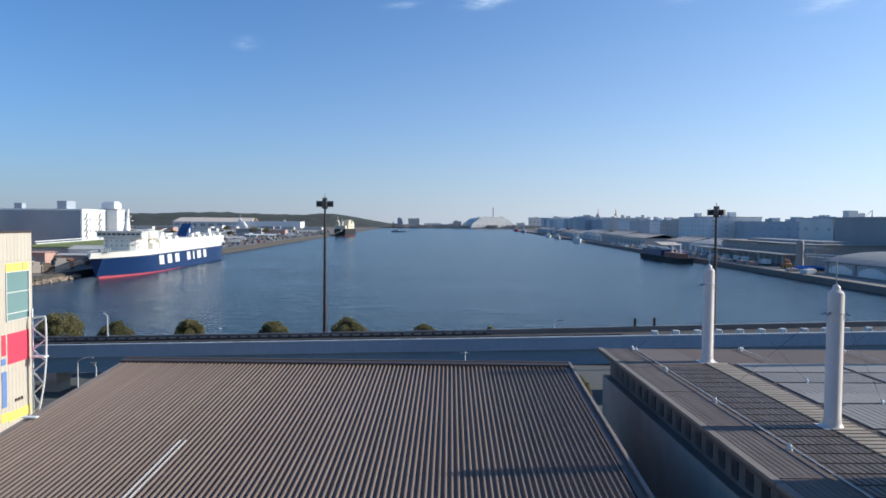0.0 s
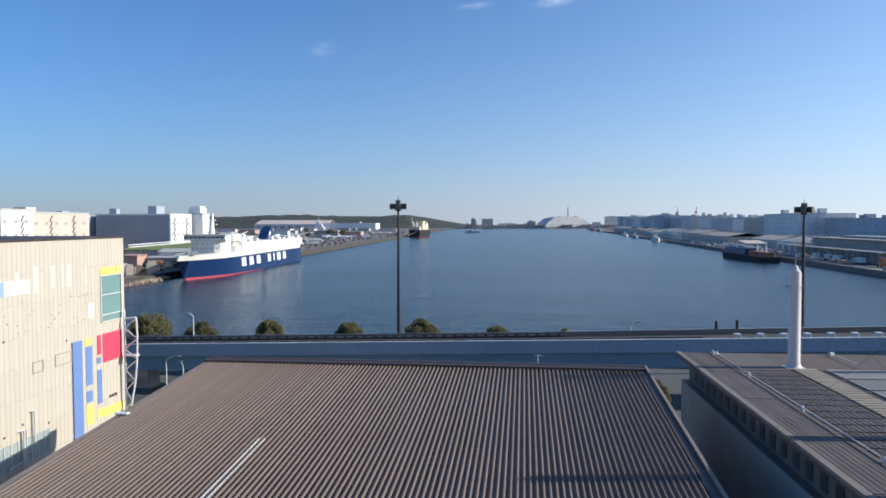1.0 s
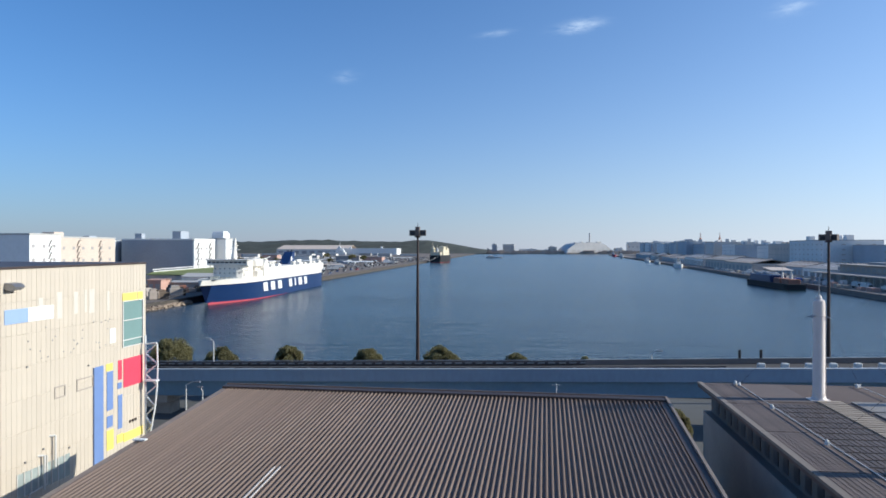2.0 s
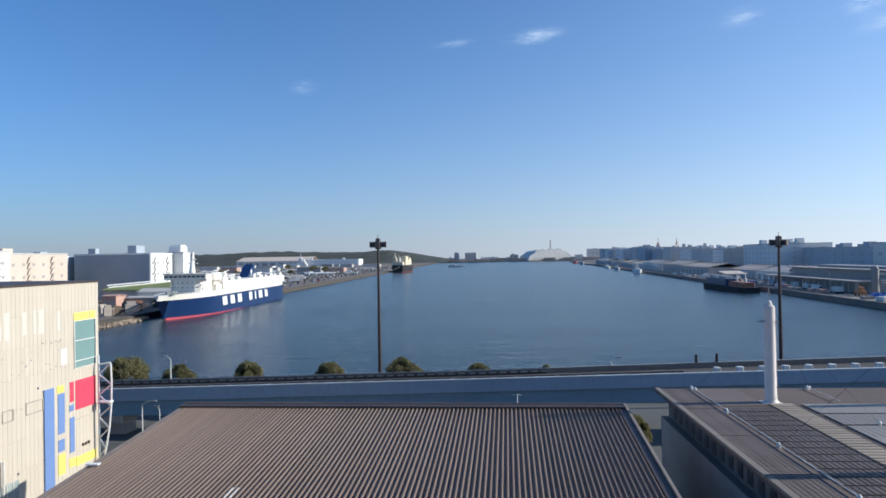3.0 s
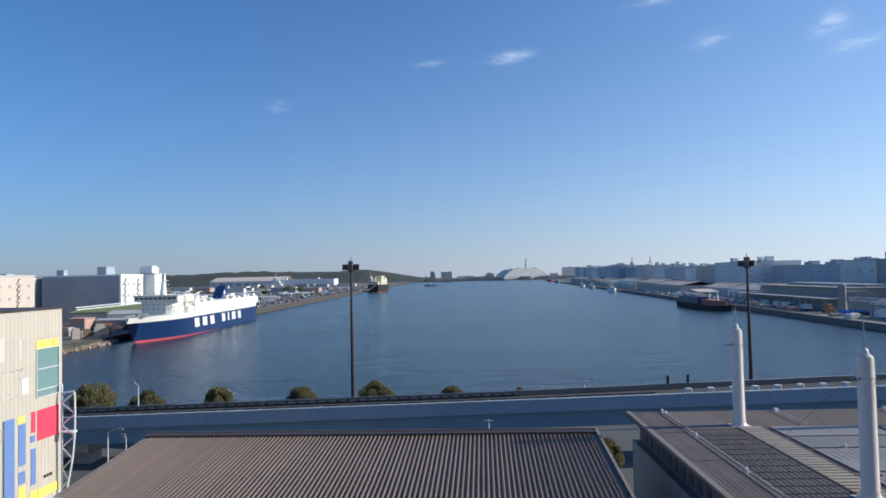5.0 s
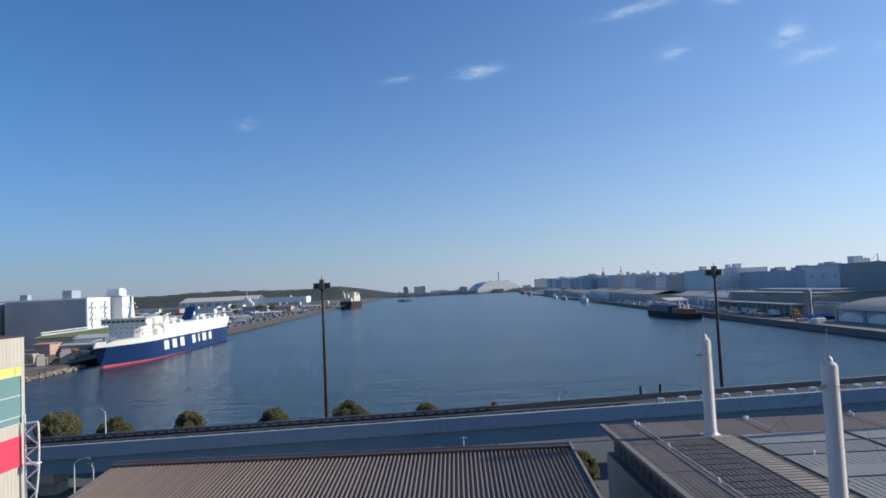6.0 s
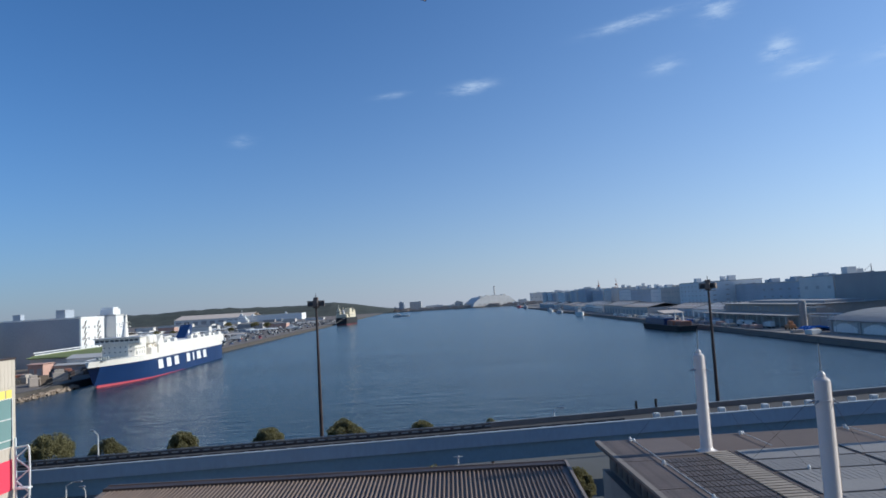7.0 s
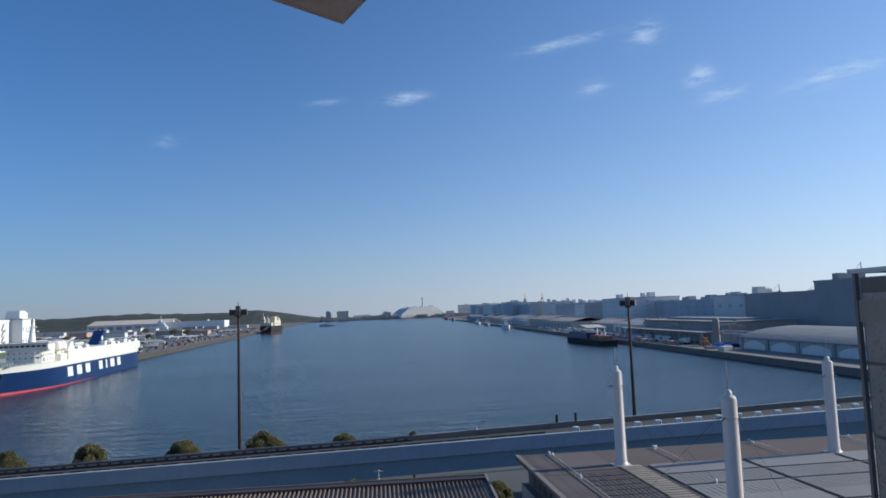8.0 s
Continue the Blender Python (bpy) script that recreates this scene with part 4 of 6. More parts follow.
def leaf_cloud(rnd, count, rx, h):
    """Domed crown of many small leaf tufts gathered in lumps, with gaps between them."""
    g = Geo()
    lumps = []
    base, rise = 0.5 * h, 0.42 * h
    for k in range(34):
        a, e = rnd.random() * 6.283, rnd.random() ** 0.7
        r = rx * math.sqrt(max(0.0, 1 - e * e)) * (0.78 + 0.22 * rnd.random())
        lumps.append((r * math.cos(a), r * math.sin(a), base + rise * e, rx * (0.20 + 0.16 * rnd.random())))
    for k in range(count):
        lx, ly, lz, lr = lumps[rnd.randrange(len(lumps))]
        d = Vector((rnd.gauss(0, 1), rnd.gauss(0, 1), rnd.gauss(0, 1)))
        d.normalize()
        p = Vector((lx, ly, lz)) + d * lr * (0.3 + 0.8 * rnd.random() ** 0.6)
        s = 0.05 + 0.07 * rnd.random()
        q = Euler((rnd.random() * 3.1, rnd.random() * 3.1, rnd.random() * 6.2)).to_matrix()
        g.add([p + q @ Vector(c) for c in ((-s, -0.5 * s, 0), (s, -0.6 * s, 0.2 * s), (1.1 * s, 0.5 * s, 0), (-0.2 * s, 0.9 * s, 0.15 * s))], [(0, 1, 2, 3)])
    return g


def tree(x, y, top, spread, seed, label="rounded dark green broadleaf tree by the water", group="trees along the quay"):
    rnd = random.Random(seed)
    t = thing("tree", label, "tree", (x, y, GROUND), group=group)
    h = top - GROUND
    g = Geo()
    bend = [(0, 0, 0), (0.1, 0.05, h * 0.25), (-0.05, 0.1, h * 0.5), (0.1, 0, h * 0.75)]
    for (a, b_, ra, rb) in ((bend[0], bend[1], 0.24, 0.19), (bend[1], bend[2], 0.19, 0.14), (bend[2], bend[3], 0.14, 0.06)):
        g.tube(a, b_, ra, rb, 8)
    trunk = g.make("trunk", "bark", t, "", True)
    for k in range(7):
        a = k * 0.95 + rnd.random() * 0.5
        z = h * (0.38 + 0.05 * k)
        r = spread * (0.5 + 0.3 * rnd.random())
        Geo().tube((0, 0.05, z), (r * math.cos(a), r * math.sin(a), z + h * 0.2), 0.08, 0.03, 5).make("limb", "bark", t)
    leaf_cloud(rnd, 17000, spread, h).make("crown", "leaf", t)


for k, (x, top, spread) in enumerate(((-52.6, 10.7, 3.1), (-44.9, 9.6, 2.5), (-34.8, 9.95, 2.35), (-23.4, 9.75, 2.5), (-13.0, 10.6, 2.6), (-2.8, 9.5, 2.4), (6.2, 9.75, 1.3))):
    tree(x, 94.0, top + 0.05, spread * 0.93, 10 + k)
# low trees between the halls and the viaduct
for k, (x, y, top, spread) in enumerate(((11.0, 60.5, 6.6, 1.2), (12.4, 63.5, 7.4, 1.4), (10.6, 66.5, 8.0, 1.7), (13.0, 68.5, 8.6, 1.8), (8.0, 70.0, 9.0, 2.0), (3.6, 69.5, 8.9, 2.0), (-0.8, 70.2, 9.1, 2.1), (-5.2, 69.6, 8.8, 2.0))):
    tree(x, y, top, spread, 40 + k, "low brownish green tree behind the hall", "trees behind the halls")


# ---------------------------------------------------------------- the ro-ro ship at the left quay
def roro_ship():
    s = thing("roro_ship", "blue and white ro-ro cargo ship moored at the quay", "ship", (-147.9, 425.0, 0), -90 + 3.75)
    # local axes: x forward from the stern, y to port, the lit side is at positive y
    HB = 10.0

    def beam(x, level):
        """Half beam at a station; level 0 at the waterline, 1 at the deck: the bow flares upwards."""
        tip = 152.5 + 9.5 * level
        run = 44.0 - 6 * level
        k = min(1.0, max(0.0, (tip - x) / run))
        aft = min(1.0, 0.86 + 0.14 * min(1.0, (x + 1) / 14))
        return max(0.12, HB * aft * (1 - (1 - k) ** 2.1))

    def shell(z0, z1, l0, l1, xs):
        g = Geo()
        rings = []
        for x in xs:
            a, b_ = beam(x, l0), beam(x, l1)
            rings.append([(x, -a, z0), (x, -b_, z1), (x, b_, z1), (x, a, z0)])
        return g.loft(rings)

    def stations(tip, n=30):
        return [tip * (1 - (1 - k / n) ** 1.35) for k in range(n + 1)]

    g = Geo()
    g.loft([[(x, -beam(x, 0), -2.0), (x, -beam(x, 0.05) - 0.02, -0.5 + 1.4 * (x / 152) ** 1.4), (x, beam(x, 0.05) + 0.02, -0.5 + 1.4 * (x / 152) ** 1.4), (x, beam(x, 0), -2.0)] for x in stations(152.8)])
    g.make("boot_topping", "hullred", s, "red boot topping at the waterline", True)
    g = Geo()
    rings = []
    for x in stations(155.0):
        low, a, b_ = -0.5 + 1.4 * (min(x, 152) / 152) ** 1.4, beam(x, 0.05), beam(x, 0.8)
        rings.append([(x, -a, low), (x, -b_, 8.2), (x, b_, 8.2), (x, a, low)])
    hull = g.loft(rings).make("hull", "hullblue", s, "dark blue painted hull", True)
    shell(8.21, 10.4, 0.8, 1.0, stations(160.5)).make("bulwark", "shipwhite", s, "", True)
    Geo().box(118, 156, -4.5, 4.5, 10.401, 10.5).make("fore_deck", "shipdeck", s)
    # upper garage with a stepped front
    g = Geo().chamfer(0.5, 112, -beam(60, 1) + 0.02, beam(60, 1) - 0.02, 10.42, 14.4, 0.25)
    g.make("garage_deck", "shipwhite", s, "white garage superstructure")
    Geo().chamfer(112.01, 119, -9.4, 9.4, 10.42, 13.2, 0.3).make("garage_step", "shipwhite", s)
    Geo().loft([[(104.5, y, 14.41), (111.0, y, 14.41), (107.5, y, 18.0), (104.5, y, 18.0)] for y in (4.0, 9.3)]).make("raked_house", "shipwhite", s)
    for k, (x0, x1, y0, y1, h) in enumerate(((4, 9, 6, 9.4, 1.5), (16, 20, 6.5, 9, 1.1), (24, 29, 6, 9.2, 1.6), (36, 39, 7, 9, 1.0), (45, 51, 6.4, 9.3, 1.3), (58, 61, 7, 9, 1.9), (84, 88, 6.6, 9.2, 1.4), (94, 99, 6.2, 9.3, 1.1), (103, 108, 6, 9.2, 1.8), (12, 22, -7, -2, 1.4), (88, 100, -7, -1, 1.6))):
        Geo().chamfer(x0, x1, y0, y1, 14.41, 14.4 + h, 0.15).make("deck_house", "shipwhite", s)
    # bridge house
    front = [(119.02, -7.6), (129.0, -7.6), (130.6, -6.4), (131.5, -4.0), (131.5, 4.0), (130.6, 6.4), (129.0, 7.0), (119.02, 7.0)]
    Geo().prism(front, 10.42, 17.9).make("bridge_house", "shipwhite", s, "white bridge house with a rounded front")
    for z in (12.9, 15.4):
        Geo().prism([(x + (0.35 if x > 125 else 0), y * 1.04) for x, y in front], z, z + 0.22).make("deck_edge", "shipwhite", s)
    Geo().chamfer(125, 132.3, -9.4, 9.4, 15.9, 18.2, 0.2).make("bridge_wing", "shipwhite", s)
    for k in range(9):
        Geo().box(132.31, 132.36, -8.9 + 2.0 * k, -7.4 + 2.0 * k, 16.8, 17.6).make("bridge_window", "openings", s)
    Geo().chamfer(121, 133.0, -9.9, 9.9, 18.201, 18.5, 0.08).make("bridge_roof", "offwhite", s)
    for k in range(7):
        Geo().tube((121.2 + 1.9 * k, 9.6, 18.5), (121.2 + 1.9 * k, 9.6, 19.4), 0.05, n=4).make("rail_post", "shipwhite", s)
    Geo().tube((121.2, 9.6, 19.4), (132.6, 9.6, 19.4), 0.05, n=4).make("top_rail", "shipwhite", s)
    for x, y, r in ((117.3, 7.2, 2.0), (113.0, 7.6, 1.8)):
        Geo().lathe(x, y, [(0.7, 13.2), (0.8, 14.3), (r, 15.2), (r * 1.05, 17.0), (r * 0.8, 18.4), (0.3, 19.0)], 14).make("vent_cowl", "shipwhite", s, "big white ventilator cowl", True)
    for row in range(2):
        for k in range(6):
            Geo().box(131.51, 131.56, -6.0 + 2.2 * k, -5.5 + 2.2 * k, 12.2 + 2.0 * row, 12.6 + 2.0 * row).make("porthole", "openings", s)
    for k in range(5):
        Geo().box(121 + 2.3 * k, 121.7 + 2.3 * k, 7.01, 7.06, 13.2, 13.9).make("porthole", "openings", s)
    for x, y in ((110, 6), (114.5, 6.8), (116.5, 3.5)):
        g = Geo()
        g.lathe(x, y, [(0.9, 13.0), (0.9, 16.6), (1.5, 17.0), (1.6, 17.8), (1.1, 18.4), (0.3, 18.6)], 12)
        g.make("vent_cowl", "shipwhite", s, "", True)
    mast = Geo().tube((124, 0, 18.5), (122.6, 0, 28.0), 1.5, 0.45, 10).make("mast", "shipwhite", s, "", True)
    Geo().box(122.6, 123.8, -2.2, 2.2, 22.8, 23.1).make("yard", "shipwhite", mast)
    Geo().box(122.2, 123.8, -1.4, 1.4, 24.6, 24.9).make("radar", "shipwhite", mast)
    # funnel with a pale lozenge
    g = Geo()
    g.loft([[(40 + dx, -2.5, z), (51 - dz, -2.5, z), (51 - dz, 2.5, z), (40 + dx, 2.5, z)] for dx, dz, z in ((0, 0, 14.41), (-2.2, 7.0, 19.2), (-3.2, 10.4, 21.4))])
    fun = g.make("funnel", "hullblue", s, "dark blue funnel")
    Geo().add([(43.8, 2.56, 16.0), (45.4, 2.56, 17.6), (43.8, 2.56, 19.2), (42.2, 2.56, 17.6), (43.8, 2.49, 16.0), (45.4, 2.49, 17.6), (43.8, 2.49, 19.2), (42.2, 2.49, 17.6)],
              [(0, 1, 2, 3), (4, 7, 6, 5), (0, 4, 5, 1), (1, 5, 6, 2), (2, 6, 7, 3), (3, 7, 4, 0)]).make("funnel_mark", "white", fun)
    Geo().tube((38.0, 0.8, 21.3), (37.8, 0.8, 22.4), 0.4, n=8).make("exhaust_pipe", "black", fun)
    Geo().tube((39.6, -0.8, 21.3), (39.4, -0.8, 22.2), 0.35, n=8).make("exhaust_pipe", "black", fun)
    # dark side openings of the bridge house, garage vents and deck rails
    Geo().box(126.0, 131.2, 9.01, 9.06, 16.9, 17.5).make("bridge_window", "waredark", s)
    for k in range(4):
        Geo().box(120.2 + 2.8 * k, 121.6 + 2.8 * k, 7.01, 7.06, 10.9, 12.4).make("side_door", "waregrey", s)
    for k in (0, 1, 2, 3, 8, 9, 10, 11, 12, 13, 14, 15):
        Geo().lathe(6 + 6.3 * k, -3.5 + 1.2 * (k % 4), [(0.55, 14.4), (0.55, 15.5), (0.95, 15.8), (0.95, 16.3), (0.3, 16.6)], 10).make("vent_cowl", "shipwhite", s, "", True)
    for k in range(9):
        Geo().chamfer(62 + 2.6 * k, 63.6 + 2.6 * k, -6.0 + (k % 3), -3.6 + (k % 3), 14.41, 15.6 + 0.5 * (k % 2), 0.12).make("hatch_box", "offwhite", s)
    for x, h in ((100.5, 16.4),):
        g = Geo().tube((x, 5.0, 14.4), (x, 5.0, h + 2.2), 0.35, 0.2, 8).tube((x, 5.0, h + 1.4), (x - 6.5, 6.8, h + 3.0), 0.22, 0.14, 6)
        g.make("davit_crane", "shipwhite", s, "", True)
    # side lettering as plain slanted bars, a group of three and a group of four
    edge = 112.5
    for k, w in enumerate((6.0, 6.0, 6.0, None, 5.2, 2.2, 6.6, 5.4)):
        if w is None:
            edge -= 7.5
            continue
        y = HB + 0.06
        q = [(edge, y, 3.2), (edge - w, y, 3.2), (edge - w + 1.0, y, 7.3), (edge + 1.0, y, 7.3)]
        q += [(a, y - 0.25, c) for a, b_, c in q]
        Geo().add(q, [(0, 1, 2, 3), (7, 6, 5, 4), (0, 4, 5, 1), (1, 5, 6, 2), (2, 6, 7, 3), (3, 7, 4, 0)]).make("side_mark", "white", hull)
        edge -= w + 4.9
    for k in range(14):
        Geo().tube((122.0 + 2.6 * k, beam(122.0 + 2.6 * k, 1) - 0.15, 10.4), (122.0 + 2.6 * k, beam(122.0 + 2.6 * k, 1) - 0.15, 11.4), 0.05, n=4).make("rail_post", "shipwhite", s)
    boat = Geo().loft([[(104 + a, 7.2 - h, 15.6), (104 + a, 7.2 - h * 1.2, 16.6), (104 + a, 7.2, 17.3), (104 + a, 7.2 + h * 1.2, 16.6), (104 + a, 7.2 + h, 15.6)] for a, h in ((-3.2, 0.2), (-2, 0.9), (2, 0.9), (3.2, 0.2))])
    boat.make("lifeboat", "offwhite", s)
    for k in range(5):
        Geo().chamfer(140 + 2.2 * k, 141 + 2.2 * k, -1.2, -0.2, 10.501, 11.5, 0.1).make("winch", "shipdeck", s)
    # stern ramp and two mooring lines
    Geo().box(-1.2, 0.4, -7, 7, 8.25, 14.0).make("stern_door", "shipwhite", s)
    for y in (-1.2, 1.2):
        Geo().tube((156, y, 9.2), (178, y - 9, 2.9), 0.07, n=5).make("mooring_line", "stairsteel", s)


roro_ship()


# ---------------------------------------------------------------- plain buildings of the banks
def block_building(name, x0, x1, y0, y1, top, mat, label, faces="xy", storeys=3, bays=6, roof="waregrey", boxes=1, seed=0, window="darkglass", group=""):
    """A warehouse or flat block with a parapet, roof boxes and single windows on the faces that look at the water."""
    rnd = random.Random(seed)
    b = thing(name, label, "building", group=group)
    Geo().box(x0, x1, y0, y1, GROUND, top - 0.8).make("wall", mat, b)
    Geo().box(x0 - 0.25, x1 + 0.25, y0 - 0.25, y1 + 0.25, top - 0.8, top).make("roof", roof, b)
    for k in range(boxes):
        w, d, h = 3 + rnd.random() * 6, 3 + rnd.random() * 7, 1.8 + rnd.random() * 3.4
        x, y = x0 + 1 + rnd.random() * max(0.5, x1 - x0 - w - 2), y0 + 1 + rnd.random() * max(0.5, y1 - y0 - d - 2)
        Geo().chamfer(x, x + w, y, y + d, top + 0.001, top + h, 0.15).make("roof_box", mat, b)
    step = (top - GROUND - 1.5) / storeys
    if "r" in faces or "x" in faces:
        inset = (y1 - y0) / bays
        pane = Geo().box(-0.06, 0.06, 0, inset * 0.26, 0, step * 0.24).mesh("window", window)
        for side, x in (("r", x1 + 0.01), ("x", x0 - 0.01)):
            if side in faces:
                for i in range(storeys):
                    for j in range(bays):
                        place("window", pane, b, x, y0 + inset * (j + 0.22), GROUND + 1.2 + step * i)
    if "y" in faces:
        n = max(2, int(bays * (x1 - x0) / max(1.0, (y1 - y0))))
        n = min(n, 10)
        inset = (x1 - x0) / n
        pane = Geo().box(0, inset * 0.26, -0.06, 0.06, 0, step * 0.24).mesh("window", window)
        for i in range(storeys):
            for j in range(n):
                place("window", pane, b, x0 + inset * (j + 0.22), y0 - 0.01, GROUND + 1.2 + step * i)
    return b


def shed(name, x0, x1, y0, y1, eave, ridge, wall, roof, label, along="y", doors=5):
    """A pitched shed with an overhanging roof and loading doors."""
    b = thing(name, label, "shed")
    Geo().box(x0, x1, y0, y1, GROUND, eave).make("wall", wall, b)
    g = Geo()
    if along == "y":
        xm = (x0 + x1) / 2
        g.loft([[(x0 - 0.6, y, eave), (xm, y, ridge - 0.3), (x1 + 0.6, y, eave), (x1 + 0.6, y, eave + 0.3), (xm, y, ridge), (x0 - 0.6, y, eave + 0.3)] for y in (y0 - 0.5, y1 + 0.5)])
    else:
        ym = (y0 + y1) / 2
        g.loft([[(x, y0 - 0.6, eave), (x, ym, ridge - 0.3), (x, y1 + 0.6, eave), (x, y1 + 0.6, eave + 0.3), (x, ym, ridge), (x, y0 - 0.6, eave + 0.3)] for x in (x0 - 0.5, x1 + 0.5)])
    g.make("roof", roof, b)
    h = (eave - GROUND) * 0.66
    if along == "y" and y1 - y0 > 40:
        xm = (x0 + x1) / 2
        for k in range(int((y1 - y0) / 9)):
            yy = y0 + 4 + 9 * k
            Geo().chamfer(xm - 0.9, xm + 0.9, yy, yy + 3.2, ridge - 0.15, ridge + 0.75, 0.1).make("ridge_vent", "waredark", b)
            f = 0.45
            xr, zr = x0 + (xm - x0) * f, eave + 0.32 + (ridge - eave - 0.3) * f
            Geo().loft([[(xr - 1.6, a, zr - 1.6 * (ridge - eave - 0.3) / (xm - x0)), (xr + 1.6, a, zr + 1.6 * (ridge - eave - 0.3) / (xm - x0)), (xr + 1.6, a, zr + 0.16 + 1.6 * (ridge - eave - 0.3) / (xm - x0)), (xr - 1.6, a, zr + 0.16 - 1.6 * (ridge - eave - 0.3) / (xm - x0))] for a in (yy + 1, yy + 3)]).make("roof_light", "bankpale", b)
    if along == "y":
        w = (y1 - y0) / doors
        for side in (x0 - 0.03, x1 + 0.03):
            door = Geo().box(-0.05, 0.05, 0, w * 0.6, 0, h).mesh("door", "waredark")
            for k in range(doors):
                place("door", door, b, side, y0 + w * (k + 0.2), GROUND)
    else:
        w = (x1 - x0) / doors
        door = Geo().box(0, w * 0.6, -0.05, 0.05, 0, h).mesh("door", "waredark")
        for k in range(doors):
            place("door", door, b, x0 + w * (k + 0.2), y0 - 0.03, GROUND)
    return b


# left bank: warehouses behind the ship
block_building("warehouse", -300, -240, 297, 318.5, 30.6, "white", "white multi-storey warehouse with a lit side", "r", 4, 3, boxes=2, seed=1, window="waredark")
block_building("warehouse", -300, -240.6, 319, 364, 29.4, "warecream", "cream multi-storey warehouse with a lit side", "r", 4, 6, boxes=2, seed=2, window="waredark")
block_building("warehouse", -330, -250, 372, 420, 28.0, "wareblue", "long warehouse with its shaded front toned slate blue and a white roof edge", "y", 2, 3, roof="white", boxes=2, seed=3, window="waredark")
# slate-blue front and thin white end slab put shade and sunlight into colour
block_building("warehouse", -247, -202, 380, 406, 29.0, "wareblue", "warehouse with its shaded front toned slate blue and a white roof edge", "y", 1, 2, roof="white", boxes=2, seed=4, window="waredark")
block_building("warehouse_wing", -202, -201.2, 380.2, 405.8, 29.0, "white", "thin slab toned white as the sunlit end wall, with small openings", "r", 4, 4, boxes=0, roof="white", seed=4, window="waredark")
block_building("stair_tower", -206, -195, 407.5, 417, 29.6, "white", "white stair and lift block of a warehouse", "r", 4, 3, boxes=2, seed=6, window="waredark")


def green_shed():
    """Quay shed with a mossy roof that rises away from the water, edged by two white gutters."""
    b = thing("quay_shed", "quay shed with a mossy green roof and white gutters", "shed")
    Geo().prism([(-208.5, 346), (-171, 346), (-187, 386), (-207, 350)], GROUND, 9.2).make("wall", "waregrey", b)
    Geo().add([(-210, 345, 9.1), (-169.5, 345, 9.1), (-186, 388, 12.3), (-208.5, 349.5, 10.2), (-210, 345, 9.45), (-169.5, 345, 9.45), (-186, 388, 12.65), (-208.5, 349.5, 10.55)],
              [(3, 2, 1, 0), (4, 5, 6, 7), (0, 1, 5, 4), (1, 2, 6, 5), (2, 3, 7, 6), (3, 0, 4, 7)]).make("roof", "greenroof", b, "mossy green sheet roof")
    Geo().prism([(-207, 350.5), (-187, 386.5), (-189, 388), (-209, 352)], GROUND, 10.2).make("back_wall", "waredark", b)
    for lift, out in ((0.0, 0.0), (1.0, 1.6)):
        Geo().tube((-208.5 - out, 349.8 + out, 10.75 + lift), (-186 - out, 388.2 + out, 12.95 + lift), 0.28, n=8).make("gutter", "white", b, "white gutter pipe")
    for k in range(5):
        f = 0.1 + 0.2 * k
        x, y = -210.1 + 22.5 * f, 351.4 + 38.4 * f
        Geo().box(x - 0.15, x + 0.15, y - 0.15, y + 0.15, GROUND, 11.5 + 2.2 * f).make("gutter_post", "waregrey", b)
    for k in range(6):
        Geo().box(-205 + 5.6 * k, -202 + 5.6 * k, 345.9, 345.99, GROUND, 6.6).make("door", "waredark", b)


green_shed()
shed("quay_hut", -195, -188, 322, 331, 7.4, 8.2, "pink", "pink", "small pinkish brick quay hut", "x", 2)
shed("quay_hut", -187, -172, 330, 337, 6.0, 7.0, "concrete", "waregrey", "low brown quay hut with a grey roof", "x", 3)
shed("quay_hut", -186, -168, 338.5, 352, 8.5, 10.4, "warepale", "waregrey", "pale sheet-roofed quay hut", "x", 3)
shed("quay_hut", -205, -199, 300, 312, 6.8, 7.6, "waredark", "waredark", "low dark quay hut", "x", 2)
block_building("red_store", -214, -206, 292, 300, 13.0, "red", "small red painted store", "y", 2, 2, roof="waredark", boxes=0, seed=8)


def fire_stair(x, y, low, flights, step, width, label):
    """Zigzag escape stair on an end wall: landings, flights and rails."""
    t = thing("fire_stair", label, "stair", group="escape stairs on the warehouses")
    for k in range(flights):
        z = low + step * k
        a, b_ = y, y + width
        Geo().box(x + 0.005, x + 1.2, min(b_, b_ + math.copysign(1.2, b_ - a)), max(b_, b_ + math.copysign(1.2, b_ - a)), z + step - 0.12, z + step).make("landing", "stairsteel", t)
        Geo().loft([[(xx, a, z), (xx, b_, z + step), (xx, b_, z + step - 0.3), (xx, a, z - 0.3)] for xx in (x + 0.2, x + 0.7)]).make("flight", "stairsteel", t)
        Geo().tube((x + 1.15, a, z + 1.0), (x + 1.15, b_, z + step + 1.0), 0.04, n=5).make("handrail", "stairsteel", t)


for y in (331.0, 349.0):
    fire_stair(-240.6, y, GROUND + 4.0, 7, 3.0, 1.8, "dark zigzag escape stair on the cream end wall")
fire_stair(-240.0, 309.5, GROUND + 4.0, 7, 3.0, 1.8, "dark zigzag escape stair on the white end wall")
for y in (383.0, 397.5):
    fire_stair(-201.2, y, GROUND + 5.0, 6, 3.2, 2.0, "dark zigzag escape stair on the white lit wall")
# rubble apron at the near end of the quay
g = Geo()
rnd = random.Random(9)
for k in range(160):
    y = 236 + rnd.random() * 40
    x = left_bank(y) + 0.8 + rnd.random() * 2.2
    r = 0.4 + rnd.random() * 0.5
    m = pose(x, y, -0.3 + rnd.random() * 1.2, rnd.random() * 60, rnd.random() * 60, rnd.random() * 360)
    g.box(-r, r, -r * 0.7, r * 0.7, -r * 0.6, r * 0.6, m)
